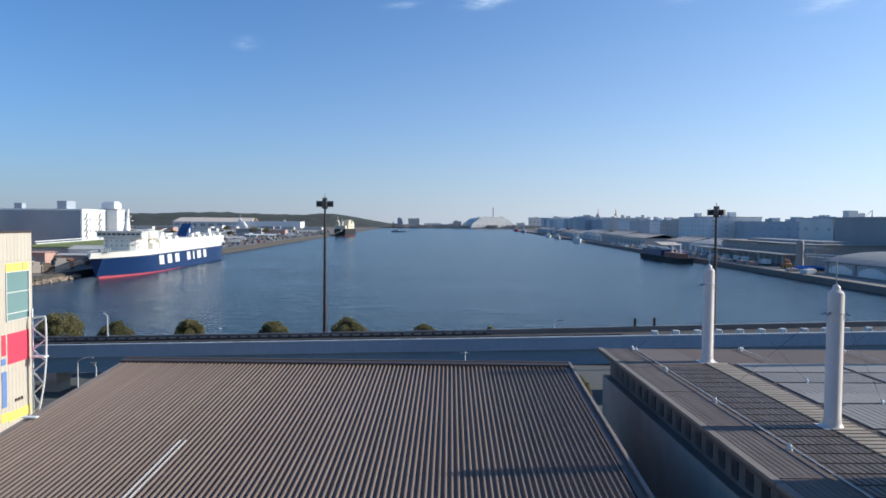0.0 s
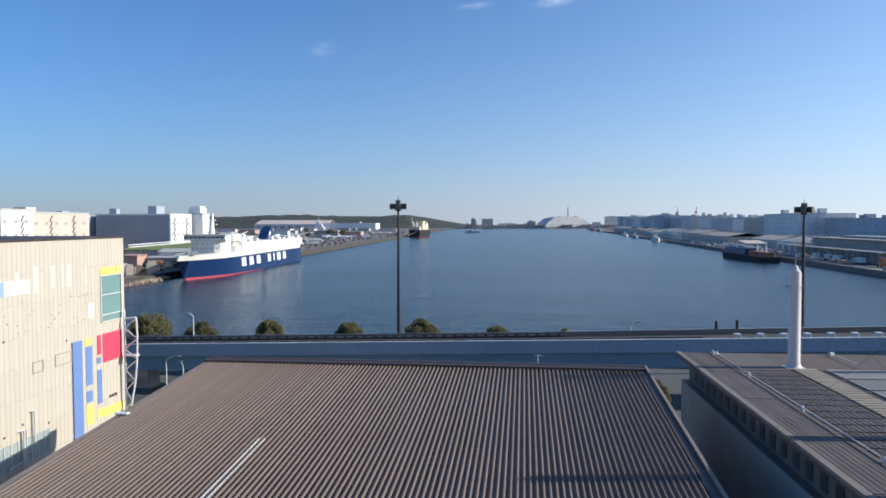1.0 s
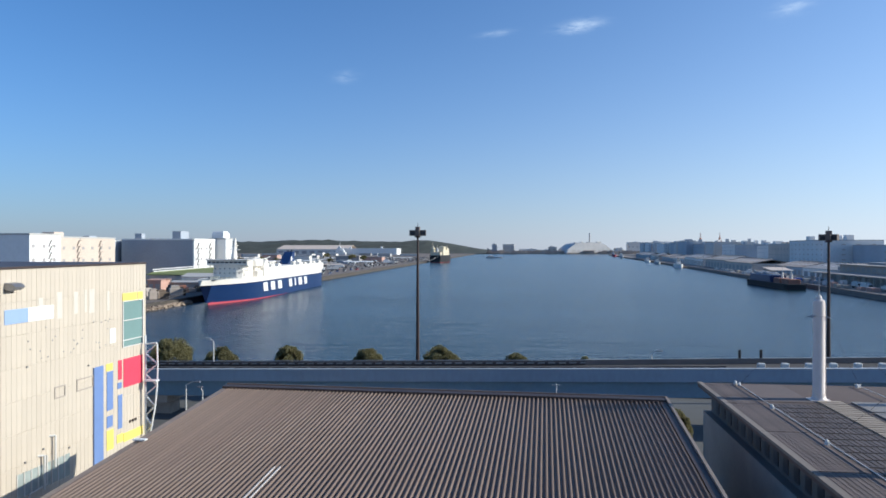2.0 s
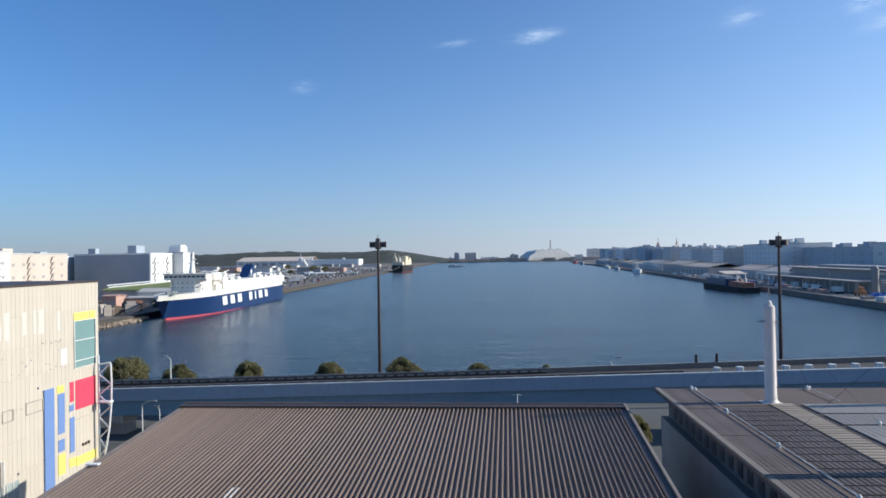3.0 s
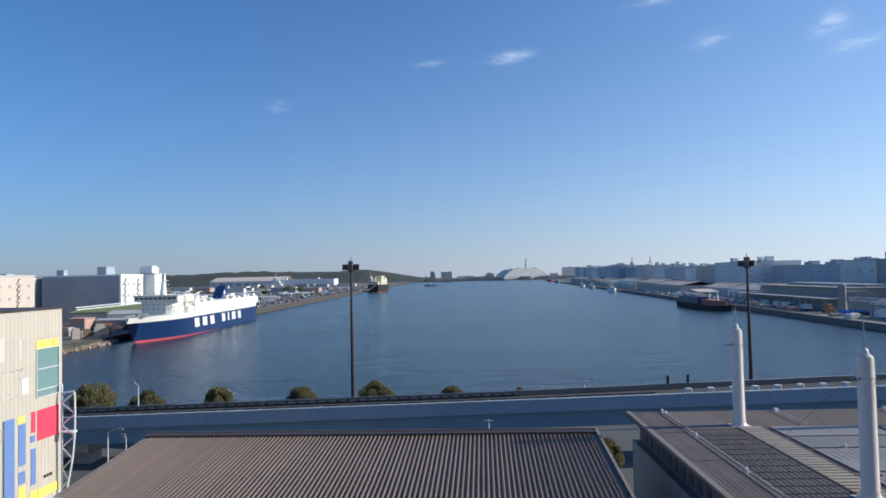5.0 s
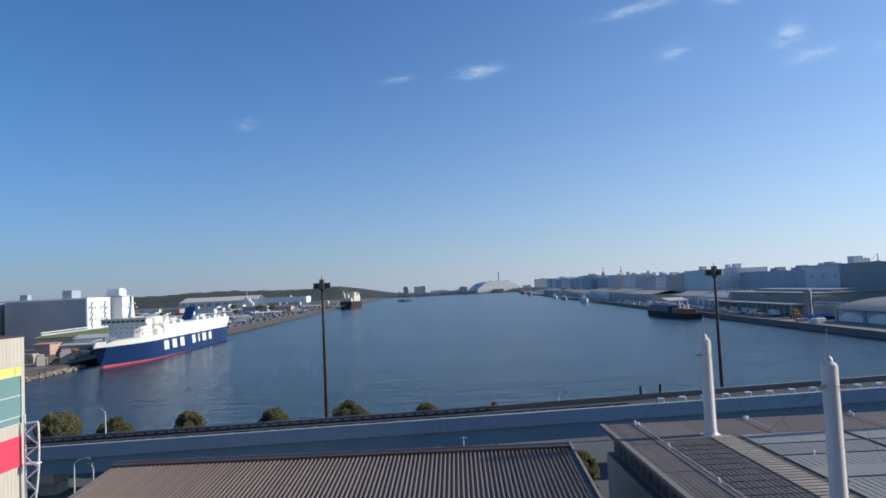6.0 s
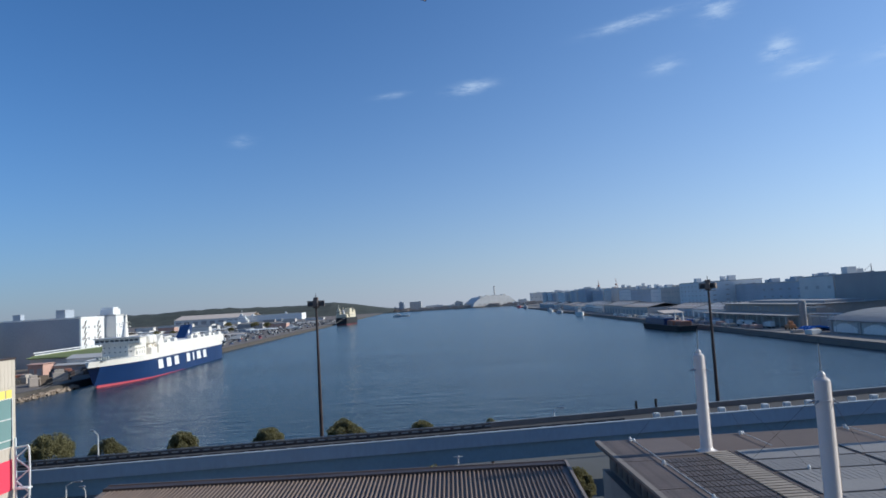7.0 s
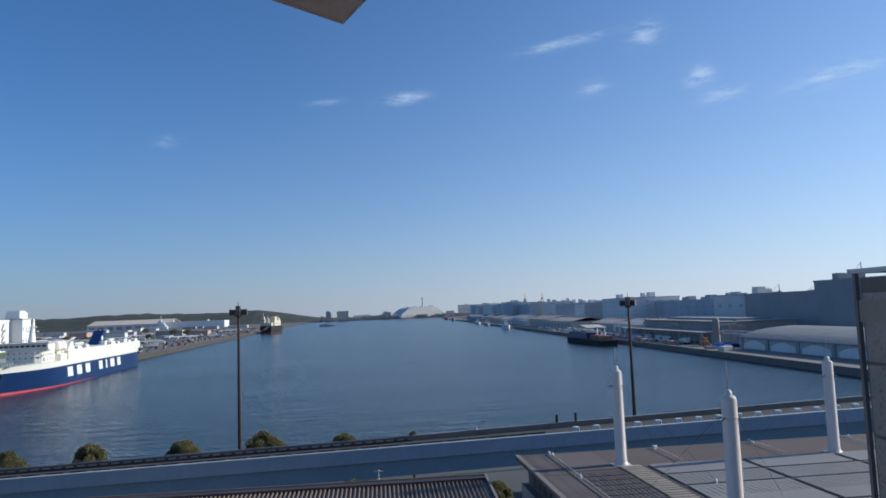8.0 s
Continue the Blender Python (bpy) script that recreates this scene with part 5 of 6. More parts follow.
tagged(g.make("rubble", "rubblestone"), "brown rubble stones below the quay edge", "rubble", kind="stuff")


# dark goods and containers stacked before the quay sheds
rnd = random.Random(63)
for k in range(30):
    y = 262 + rnd.random() * 66
    x = left_bank(y) - 6 - rnd.random() * 50
    if y > 318 and x < -168:
        continue
    w, d, h = 1.2 + rnd.random() * 1.6, 2.5 + rnd.random() * 5.5, 1.2 + rnd.random() * 2.2
    c = thing("goods_pile", "dark brown stacked goods on the stained quay", "goods", (x, y, GROUND), rnd.random() * 70, group="goods before the quay sheds")
    mat = rnd.choice(("bark", "cranesteel", "darksteel", "concrete", "warebrown", "seawall"))
    Geo().chamfer(-w, w, -d / 2, d / 2, 0.15, h, 0.08).make("crate", mat, c)
    Geo().chamfer(-w * 0.8, w * 0.5, -d * 0.4, d * 0.2, h + 0.001, h * 1.35, 0.06).make("upper_crate", mat, c)
    Geo().box(-w * 0.9, w * 0.9, -d * 0.45, d * 0.45, 0.0, 0.149).make("pallet", "slat", c)
# parked cars on the left yard
def car(colour):
    c = thing("car", "parked car in the export yard", "car", group="parked cars on the yard")
    g = Geo()
    g.loft([[(x, y, z) for x, z in ((-2.1, 0.3), (2.1, 0.3), (2.15, 0.75), (1.2, 0.92), (-1.9, 0.95), (-2.15, 0.7))] for y in (-0.85, 0.85)])
    g.make("body", "car%d" % colour, c)
    g = Geo()
    g.loft([[(x, y, z) for x, z in ((-1.75, 0.96), (0.95, 0.94), (0.35, 1.45), (-1.4, 1.48))] for y in (-0.74, 0.74)])
    g.make("cabin", "darkglass", c)
    g = Geo().box(-1.38, 0.33, -0.7, 0.7, 1.485, 1.52)
    g.make("roof", "car%d" % colour, c)
    for x in (-1.3, 1.35):
        for y in (-0.88, 0.7):
            Geo().tube((x, y, 0.32), (x, y + 0.18, 0.32), 0.32, n=10).make("wheel", "black", c)
    return c


kinds = []
for k in range(5):
    c = car(k)
    c.matrix_basis = pose(-171 - 3 * k, 440, GROUND, 0, 0, 90)
    kinds.append(c)
rnd = random.Random(21)
for r in range(11):
    for k in range(12):
        y = 446 + r * 24 + rnd.random() * 3
        x = left_bank(y) - 9 - k * 5.6 - rnd.random() * 1.5
        if rnd.random() < 0.3:
            continue
        copy_thing(kinds[rnd.choice((0, 1, 1, 2, 2, 1, 3, 4, 0, 2))], pose(x, y, GROUND, 0, 0, 90 + rnd.choice((0, 180))))
for mat, share in (("car0", 0), ("car1", 1), ("car2", 2)):
    g = Geo()
    for r in range(48):
        for k in range(34):
            if rnd.random() < (0.9 if share == 0 else 0.74):
                continue
            y = 720 + r * 16 + rnd.random() * 4
            x = left_bank(y) - 14 - k * 8 - rnd.random() * 4
            g.box(x - 0.9, x + 0.9, y - 2.2, y + 2.2, GROUND + 0.05, GROUND + 0.9)
            g.box(x - 0.75, x + 0.75, y - 1.7, y + 0.8, GROUND + 0.901, GROUND + 1.5)
    tagged(g.make("far_cars", mat), "far rows of parked export cars", "cars", kind="stuff")

# long low halls, sheds and a white vessel behind the yard
shed("long_hall", -830, -600, 2080, 2200, 18.0, 31.0, "warepale", "warecream", "long pale hall with a cream roof behind the yard", "x", 9)
block_building("long_hall", -598, -430, 2000, 2060, 21.0, "white", "low white hall behind the car yard", "y", 1, 3, roof="white", boxes=2, seed=12, window="warepale")
rnd = random.Random(35)
for k in range(26):
    y = 760 + 42 * k + rnd.random() * 20
    x = left_bank(y) - 50 - rnd.random() * (0.28 * y)
    w, d, h = 12 + rnd.random() * 32, 10 + rnd.random() * 14, 4.5 + rnd.random() * 6
    block_building("yard_building", x - w, x, y, y + d, GROUND + h, rnd.choice(("warepale", "waregrey", "waredark", "wareblue", "pink", "offwhite")), "low building among the parked cars", "yr", 1, 3, roof=rnd.choice(("waredark", "waregrey", "offwhite")), boxes=0, seed=300 + k, window="waredark", group="low yard buildings")
shed("yard_shed", -330, -250, 640, 668, 9.0, 11.5, "waregrey", "waredark", "low dark shed in the yard", "x", 6)
shed("yard_shed", -270, -222, 560, 584, 8.0, 10.5, "waredark", "waregrey", "grey-roofed shed in the yard", "x", 5)
shed("yard_shed", -420, -330, 700, 735, 11.0, 14.0, "waregrey", "waregrey", "wide grey yard shed", "x", 6)
shed("yard_shed", -215, -190, 520, 540, 6.5, 8.0, "warepale", "waredark", "small pale yard shed", "x", 3)


def vessel(name, label, x, y, length, beam_, hull, upper, height, turn=90):
    """A small ship: raked hull, deck house of two tiers and a mast."""
    s = thing(name, label, "ship", (x, y, 0), turn)
    hb = beam_ / 2
    xs = [-length / 2, -length * 0.4, 0, length * 0.25, length * 0.4, length * 0.5]
    hs = [0.8, 0.95, 1.0, 0.85, 0.5, 0.03]
    fb = height * 0.33
    Geo().loft([[(a, -hb * h * 0.85, -0.5), (a, -hb * h, fb * (1 + 0.25 * max(0, a / length))), (a, hb * h, fb * (1 + 0.25 * max(0, a / length))), (a, hb * h * 0.85, -0.5)] for a, h in zip(xs, hs)]).make("hull", hull, s)
    Geo().chamfer(-length * 0.42, -length * 0.02, -hb * 0.62, hb * 0.62, fb, height * 0.52, 0.15).make("deck_house", upper, s)
    Geo().chamfer(-length * 0.30, -length * 0.08, -hb * 0.5, hb * 0.5, height * 0.521, height * 0.74, 0.12).make("upper_house", upper, s)
    Geo().chamfer(-length * 0.24, -length * 0.12, -hb * 0.4, hb * 0.4, height * 0.741, height * 0.9, 0.1).make("wheelhouse", upper, s)
    for x, z in ((-0.12, 0.81), (-0.08, 0.62)):
        Geo().box(x * length + 0.01, x * length + 0.08, -hb * 0.36, hb * 0.36, height * z, height * (z + 0.05)).make("window", "openings", s)
    for side in (-1, 1):
        lo, hi = sorted((side * hb * 0.62, side * (hb * 0.62 + 0.06)))
        for k in range(4):
            Geo().box(-length * (0.38 - 0.09 * k), -length * (0.34 - 0.09 * k), lo, hi, height * 0.42, height * 0.47).make("porthole", "openings", s)
    Geo().tube((-length * 0.2, 0, height * 0.9), (-length * 0.21, 0, height * 1.4), 0.02 * height, 0.008 * height, 6).make("mast", upper, s)
    Geo().box(-length * 0.21, -length * 0.2, -hb * 0.35, hb * 0.35, height * 1.14, height * 1.17).make("yard", upper, s)
    Geo().lathe(-length * 0.34, 0, [(0.09 * height, height * 0.52), (0.08 * height, height * 0.78)], 10).make("funnel", upper, s, "", True)
    Geo().tube((length * 0.2, 0, fb), (length * 0.2, 0, height * 0.85), 0.15, 0.08, 6).make("derrick", upper, s)
    Geo().tube((length * 0.2, 0, fb * 1.4), (length * 0.38, 0, height * 0.7), 0.1, 0.06, 6).make("boom", upper, s)
    return s


vessel("white_vessel", "white vessel lying behind the car yard", -610, 1985, 62, 16, "white", "white", 30, 180)


def cargo_ship():
    """Freighter seen over its stern: dark hull, two cream deck houses, mast, derrick posts and a funnel."""
    s = thing("cargo_ship", "dark-hulled cargo ship with cream upperworks", "ship", (-171.0, 1085, 0), 80)
    # local x runs forward from the stern, the sunlit side is at negative y
    def ring(x, h):
        return [(x, -8.2 * h, -0.5), (x, -9.6 * h, 4.0), (x, -10.0 * h, 11.5), (x, 10.0 * h, 11.5), (x, 9.6 * h, 4.0), (x, 8.2 * h, -0.5)]
    Geo().loft([ring(x, h) for x, h in ((0, 0.9), (6, 1.0), (46, 1.0), (58, 0.75), (68, 0.1))]).make("hull", "black", s, "dark weathered hull", True)
    Geo().loft([[(x, -8.4 * h, -0.45), (x, -8.7 * h, 0.5), (x, 8.7 * h, 0.5), (x, 8.4 * h, -0.45)] for x, h in ((-0.05, 0.91), (6, 1.015), (46, 1.015), (58, 0.77))]).make("boot_topping", "hullred", s)
    for x0, x1, y0, y1, z0, z1 in ((1, 9, -8.6, 8.6, 11.51, 16.5), (2, 8, 2.5, 8.0, 16.51, 22.5), (3, 7, 3.5, 7.0, 22.51, 25.5), (14, 44, -9.2, 5.0, 11.51, 19.5), (16, 28, -9.0, -1.0, 19.51, 25.5), (34, 42, -9.0, 0.0, 19.51, 23.0)):
        Geo().chamfer(x0, x1, y0, y1, z0, z1, 0.25).make("deck_house", "shipyellow", s)
    for k in range(3):
        Geo().box(1.9, 1.999, 3.0 + 1.7 * k, 4.1 + 1.7 * k, 19.6, 20.8).make("window", "openings", s)
    for k in range(5):
        Geo().box(17 + 5 * k, 19.5 + 5 * k, -9.3, -9.21, 14.5, 15.8).make("window", "waredark", s)
    Geo().lathe(6, -2.0, [(1.6, 16.5), (1.5, 23.0), (1.2, 23.4)], 12).make("funnel", "offwhite", s, "", True)
    Geo().tube((5, 5.2, 25.5), (5, 5.2, 31.5), 0.5, 0.2, 6).make("mast", "shipyellow", s)
    Geo().box(4.8, 5.2, 2.8, 7.6, 28.2, 28.6).make("yard", "shipyellow", s)
    for x, y in ((11.5, 0.5), (48, 4), (48, -4)):
        Geo().tube((x, y, 11.5), (x, y, 27), 0.6, 0.35, 6).make("derrick_post", "shipyellow", s)
    for y in (-6, 6):
        Geo().tube((0.5, y, 10.5), (-22, y + 9, 2.7), 0.15, n=5).make("mooring_line", "offwhite", s)


cargo_ship()
vessel("work_boat", "low dark work boat out on the water", -112, 1560, 38, 9, "wareblue", "warepale", 8, 0)
for k, (y, length, height, mat) in enumerate(((853, 34, 13, "white"), (1035, 24, 9, "wareblue"), (1150, 30, 9, "white"), (1640, 50, 15, "wareblue"), (1860, 60, 16, "hullred"))):
    vessel("moored_boat", "small vessel moored along the shaded quay" if k else "small white patrol vessel moored at the quay", right_bank(y) - 7, y, length, 8, mat, "offwhite", height, -90)

# wooded ridge beyond the left bank
g = Geo()
nx, ny = 90, 8
for j in range(ny + 1):
    for i in range(nx + 1):
        x = -2500 + 2290 * i / nx
        v = j / ny
        fall = min(1.0, (nx - i) / 9.0)
        z = math.sin(math.pi * min(1.0, v * 1.2) / 2) * (35 + 7 * noise.noise((x * 0.004, 3, 0)) + 4 * noise.noise((x * 0.03, v * 9, 0)) + 2.5 * noise.noise((x * 0.11, v * 30, 7)))
        g.v.append((x, 2480 + 190 * v + 0.12 * x, GROUND + (z + 12) * (0.25 + 0.75 * fall) * v ** 0.6))
g.f += [(j * (nx + 1) + i, j * (nx + 1) + i + 1, (j + 1) * (nx + 1) + i + 1, (j + 1) * (nx + 1) + i) for j in range(ny) for i in range(nx)]
tagged(g.make("wooded_ridge", "forest"), "low dark wooded ridge along the horizon", "woods", kind="stuff")

# ---------------------------------------------------------------- the head of the harbour
t = thing("terminal_building", "broad white hall with sloping flanks at the harbour's head", "building", (147, 2680, 0), 25)
Geo().loft([[((x0 - 147) * 1.06, y, z) for x0, z in ((58, GROUND), (236, GROUND), (232, 18), (206, 37), (176, 42), (112, 42), (92, 37), (64, 18))] for y in (-40, 40)]).make("shell", "bankgrey", t)
for k in range(7):
    Geo().box(-71 + 21 * k, -59 + 21 * k, -40.3, -40.05, 8, 14).make("window", "waregrey", t)
Geo().box(-92, 92, -40.4, -40.1, GROUND, 6).make("plinth", "shedroof", t)
for x0, x1, z in ((-50, -40, 43), (44, 60, 46), (3, 11, 45), (-24, -14, 45), (22, 34, 43.5)):
    Geo().chamfer(x0, x1, -20, -8, 38, z, 0.3).make("roof_box", "waregrey", t)
block_building("terminal_annex", 258, 284, 2640, 2700, 22.0, "offwhite", "lower pale annex of the terminal", "y", 2, 3, boxes=1, seed=32, window="waregrey")
block_building("terminal_annex", 12, 44, 2640, 2700, 26.0, "waregrey", "grey annex of the terminal", "y", 2, 3, boxes=2, seed=33)
g = Geo()
rnd = random.Random(17)
for k in range(120):
    x, y = -420 + 760 * rnd.random(), 2612 + 60 * rnd.random()
    w, d, h = 4 + 9 * rnd.random(), 5 + 6 * rnd.random(), 3 + 7 * rnd.random()
    g.box(x - w, x + w, y, y + d, GROUND, GROUND + h)
    g.loft([[(x - w - 0.4, yy, GROUND + h + 0.01), (x, yy, GROUND + h + 2.2), (x + w + 0.4, yy, GROUND + h + 0.01)] for yy in (y - 0.4, y + d + 0.4)])
tagged(g.make("far_houses", "warebrown"), "low brownish houses along the far shore", "houses", kind="stuff")
t = thing("chimney", "tall slim grey chimney at the harbour's head", "chimney", (172, 2765, GROUND))
Geo().lathe(0, 0, [(4.0, 0), (3.0, 40), (2.6, 78)], 14).make("shaft", "waregrey", t, "", True)
Geo().lathe(0, 0, [(2.65, 74), (2.65, 78.2), (2.2, 78.3)], 14).make("rim", "waredark", t, "", True)
# grey and blue wall tones carry the distance haze in their colour
for k, (x0, x1, top, mat) in enumerate(((-200, -182, 36, "wareblue"), (-160, -116, 36, "waregrey"), (-240, -200, 16, "waregrey"), (-100, -30, 18, "warepale"), (-28, 40, 15, "waregrey"), (-330, -250, 13, "wareblue"), (312, 372, 44, "warepale"))):
    block_building("far_building", x0, x1, 2660 + 12 * k, 2700 + 12 * k, top, mat, "far building toned hazy grey-blue at the harbour's head", "y", 2, 3, boxes=1, seed=50 + k, window="waredark", group="far buildings")

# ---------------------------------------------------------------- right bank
# warehouses and sheds take the lightened bank tones in place of distance haze
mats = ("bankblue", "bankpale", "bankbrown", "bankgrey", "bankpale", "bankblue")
rnd = random.Random(77)
block_building("cold_store", 236, 300, 215, 428, 28.5, "waredark", "huge dark windowless cold store on the quay", "x", 1, 2, roof="waredark", boxes=3, seed=60, window="waregrey")
block_building("rooftop_plant", 246, 292, 225, 372, 34.0, "waredark", "dark plant storey rising over the cold store", "x", 1, 2, roof="waredark", boxes=2, seed=62, window="waregrey")
block_building("warehouse", 236, 290, 430, 472, 28.5, "warepale", "pale grey multi-storey warehouse", "xy", 3, 3, boxes=2, seed=61, window="waregrey")
y = 476.0
k = 0
while y < 2050:
    d = 34 + rnd.random() * 60
    x0 = 238 + rnd.random() * 26 + 0.02 * (y - 470)
    top = 24.5 + rnd.random() * 5.5 + 0.006 * (y - 470)
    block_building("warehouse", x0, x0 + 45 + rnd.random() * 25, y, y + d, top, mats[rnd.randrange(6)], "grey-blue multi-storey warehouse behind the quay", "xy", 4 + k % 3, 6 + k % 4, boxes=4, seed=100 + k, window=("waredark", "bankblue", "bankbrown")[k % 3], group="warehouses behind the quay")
    y += d + (2 if rnd.random() < 0.7 else 14)
    k += 1
y = 480.0
k = 0
while y < 1500:
    d = 46 + rnd.random() * 50
    x0 = right_bank(y) + 16 + rnd.random() * 6
    if y < 620:
        x0 += 22
    e = 7.5 + rnd.random() * 4
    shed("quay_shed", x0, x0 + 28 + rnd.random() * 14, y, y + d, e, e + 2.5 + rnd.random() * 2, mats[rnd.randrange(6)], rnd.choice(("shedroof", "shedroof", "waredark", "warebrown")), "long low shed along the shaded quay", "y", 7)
    y += d + 5
    k += 1


def terrace_hall():
    """Long two-tier market hall on the quay: canopy, lower tier, set-back upper tier with window strips."""
    b = thing("terrace_hall", "long grey two-tier quay hall with a canopy", "building")
    y0, y1 = 352, 476
    Geo().box(176, 214, y0, y1, GROUND, 8.2).make("lower_wall", "waregrey", b)
    Geo().box(168.5, 215, y0 - 1, y1 + 1, 8.201, 8.8).make("canopy", "shedroof", b)
    Geo().box(186, 224, y0 + 4, y1 - 2, 8.801, 13.2).make("upper_wall", "warebrown", b)
    Geo().box(184, 226, y0 + 3, y1 - 1, 13.201, 13.7).make("roof", "shedroof", b)
    Geo().box(195, 215, y0 + 12, y1 - 20, 13.701, 15.0).make("roof_monitor", "waredark", b)
    post = Geo().box(-0.25, 0.25, -0.25, 0.25, 0, 8.2 - GROUND).mesh("post", "waregrey")
    win = Geo().box(-0.05, 0.05, 0, 4.2, 0, 2.2).mesh("window", "waredark")
    door = Geo().box(-0.05, 0.05, 0, 4.6, 0, 4.4).mesh("door", "waredark")
    for k in range(18):
        y = y0 + 3 + 6.8 * k
        place("post", post, b, 169.5, y, GROUND)
        place("window", win, b, 185.97, y + 2, 9.8)
        place("door", door, b, 175.97, y + 0.8, GROUND)


terrace_hall()


def arched_hall():
    b = thing("arched_hall", "big quay hall with a barrel roof and arched bays", "building")
    x0, x1, y0, y1, e = 168.0, 222.0, 110.0, 312.0, 7.8
    Geo().box(x0 + 0.6, x1, y0, y1, GROUND, e).make("wall", "waregrey", b)
    n = 16
    arc = [(x0 - 0.5 + (x1 - x0 + 0.5) * k / n, e + 4.3 * math.sin(math.pi * k / n) ** 0.7) for k in range(n + 1)]
    ring = arc + [(x, z - 0.4) for x, z in reversed(arc)]
    Geo().loft([[(x, y, z) for x, z in ring] for y in (y0 - 0.6, y1 + 0.6)]).make("roof", "archroof", b, "blue-grey barrel roof", True)
    # gable infill
    g = Geo()
    g.loft([[(x, y, z - 0.41) for x, z in arc] for y in (y1 - 0.3, y1)])
    g.make("gable", "waregrey", b)
    bay = Geo()
    m = 8
    w = 17.5
    outline = [(0, 0)] + [(w * k / m, 2.0 + 1.9 * math.sin(math.pi * k / m)) for k in range(m + 1)] + [(w, 0)]
    bay.loft([[(x, y, GROUND + 0.2 + z) for y, z in outline] for x in (-0.2, 0.0)])
    bay = bay.mesh("arched_bay", "bankpale")
    for k in range(9):
        place("arched_bay", bay, b, x0 + 0.59, y0 + 3 + 22.3 * k, 0)
    pier = Geo().box(-0.5, 0.1, -1.0, 1.0, 0, e - GROUND - 0.7).mesh("pier", "waredark")
    for k in range(10):
        place("pier", pier, b, x0 + 0.59, y0 + 1 + 22.3 * k if k < 9 else y1 - 1.2, GROUND)
    ribs = Geo().box(0, 0.1, 0, 3, 0, 0.5).mesh("louvre", "waredark")
    for k in range(27):
        place("louvre", ribs, b, x0 + 0.48, y0 + 5 + 7.4 * k, e - 0.8)


arched_hall()

t = thing("silo", "weathered grey-brown silo with a domed head and pale pipes", "silo", (173.5, 345, GROUND))
Geo().lathe(0, 0, [(1.75, 0), (1.75, 12.4), (1.5, 13.3), (0.5, 13.9)], 20).make("drum", "silo", t, "", True)
for z in (3.0, 6.0, 9.0, 12.0):
    Geo().lathe(0, 0, [(1.76, z), (1.86, z + 0.03), (1.86, z + 0.2), (1.76, z + 0.23)], 20).make("band", "silo", t, "", True)
Geo().tube((0.4, -2.0, 12.6), (0.4, -2.0, 0), 0.22, n=8).make("downpipe", "offwhite", t)
Geo().tube((0, -0.5, 13.4), (0.4, -2.0, 12.6), 0.22, n=8).make("elbow", "offwhite", t)
for z, y1 in ((7.2, -46.0), (5.9, -31.0)):
    Geo().tube((2.2, -2.2, z), (4.4, y1, z), 0.32, n=10).make("conveyor_pipe", "offwhite", t, "pale conveyor pipe")
for k in range(5):
    Geo().box(2.1 + 0.3 * k, 2.4 + 0.3 * k, -4.2 - 6.5 * k, -3.9 - 6.5 * k, 0, 7.0).make("pipe_post", "waredark", t)
Geo().box(1.7, 11, -0.8, 0.8, 9.6, 10.4).make("conveyor", "waregrey", t)
t = thing("quay_crane", "small orange mobile crane on the quay", "crane", (163.5, 338, GROUND))
Geo().chamfer(-1.6, 1.6, -2.6, 2.6, 0.9, 2.6, 0.2).make("chassis", "orange", t)
Geo().chamfer(-1.1, 1.1, -1.4, 0.6, 2.61, 4.3, 0.2).make("cab", "orange", t)
Geo().tube((0, 0, 4.0), (1.5, 5.5, 5.6), 0.22, 0.14, 6).make("boom", "orange", t)
for x in (-1.6, 1.3):
    for y in (-1.7, 1.7):
        Geo().tube((x, y, 0.7), (x + 0.3, y, 0.7), 0.7, n=10).make("wheel", "black", t)
g = Geo()
n = 14
for j in range(6):
    for i in range(n + 1):
        g.v.append((163 + 2.0 * j, 320 + 12 * i / n - 4 * (j > 3), GROUND + (0.02 if j in (0, 5) else 1.6 + 1.3 * noise.noise((i * 0.7, j * 0.9, 2)))))
g.f += [(j * (n + 1) + i, j * (n + 1) + i + 1, (j + 1) * (n + 1) + i + 1, (j + 1) * (n + 1) + i) for j in range(5) for i in range(n)]
tagged(g.make("tarpaulin", "tarp"), "crumpled blue tarpaulin over goods on the quay", "tarpaulin")
# barge with a flat white awning behind it
s = thing("barge", "dark blue work barge moored at the quay", "barge", (139.6, 452, 0), 91.3)
Geo().loft([[(a, -5.5 * h, -0.5), (a, -6 * h, 3.2), (a, 6 * h, 3.2), (a, 5.5 * h, -0.5)] for a, h in ((-37, 0.9), (-34, 1), (33, 1), (39, 0.55))]).make("hull", "black", s)
Geo().chamfer(-8, 31, -4.6, 4.6, 3.201, 7.2, 0.2).make("deck_house", "hullblue", s)
for k in range(6):
    Geo().chamfer(-6 + 6 * k, -2 + 6 * k, -3.2, 3.0, 7.201, 7.7 + 0.5 * (k % 3), 0.15).make("hatch", "waredark" if k % 2 else "wareblue", s)
for a in (-29, -15):
    Geo().lathe(a, 0, [(0.8, 6.0), (0.55, 8.5), (0.2, 10.6), (0.1, 12.6)], 10).make("mast", "offwhite", s, "", True)
    Geo().chamfer(a - 5, a + 5, -3.4, 3.4, 3.201, 6.0, 0.2).make("wheelhouse", "cranesteel", s, "rust-brown wheelhouse")
t = thing("awning", "flat white awning roof on posts", "awning", (158.5, 505, GROUND))
Geo().loft([[(x, -9.5, 5.9), (x, 9.5, 7.6), (x, 9.5, 7.9), (x, -9.5, 6.2)] for x in (-7.2, 7.2)]).make("roof", "warecream", t)
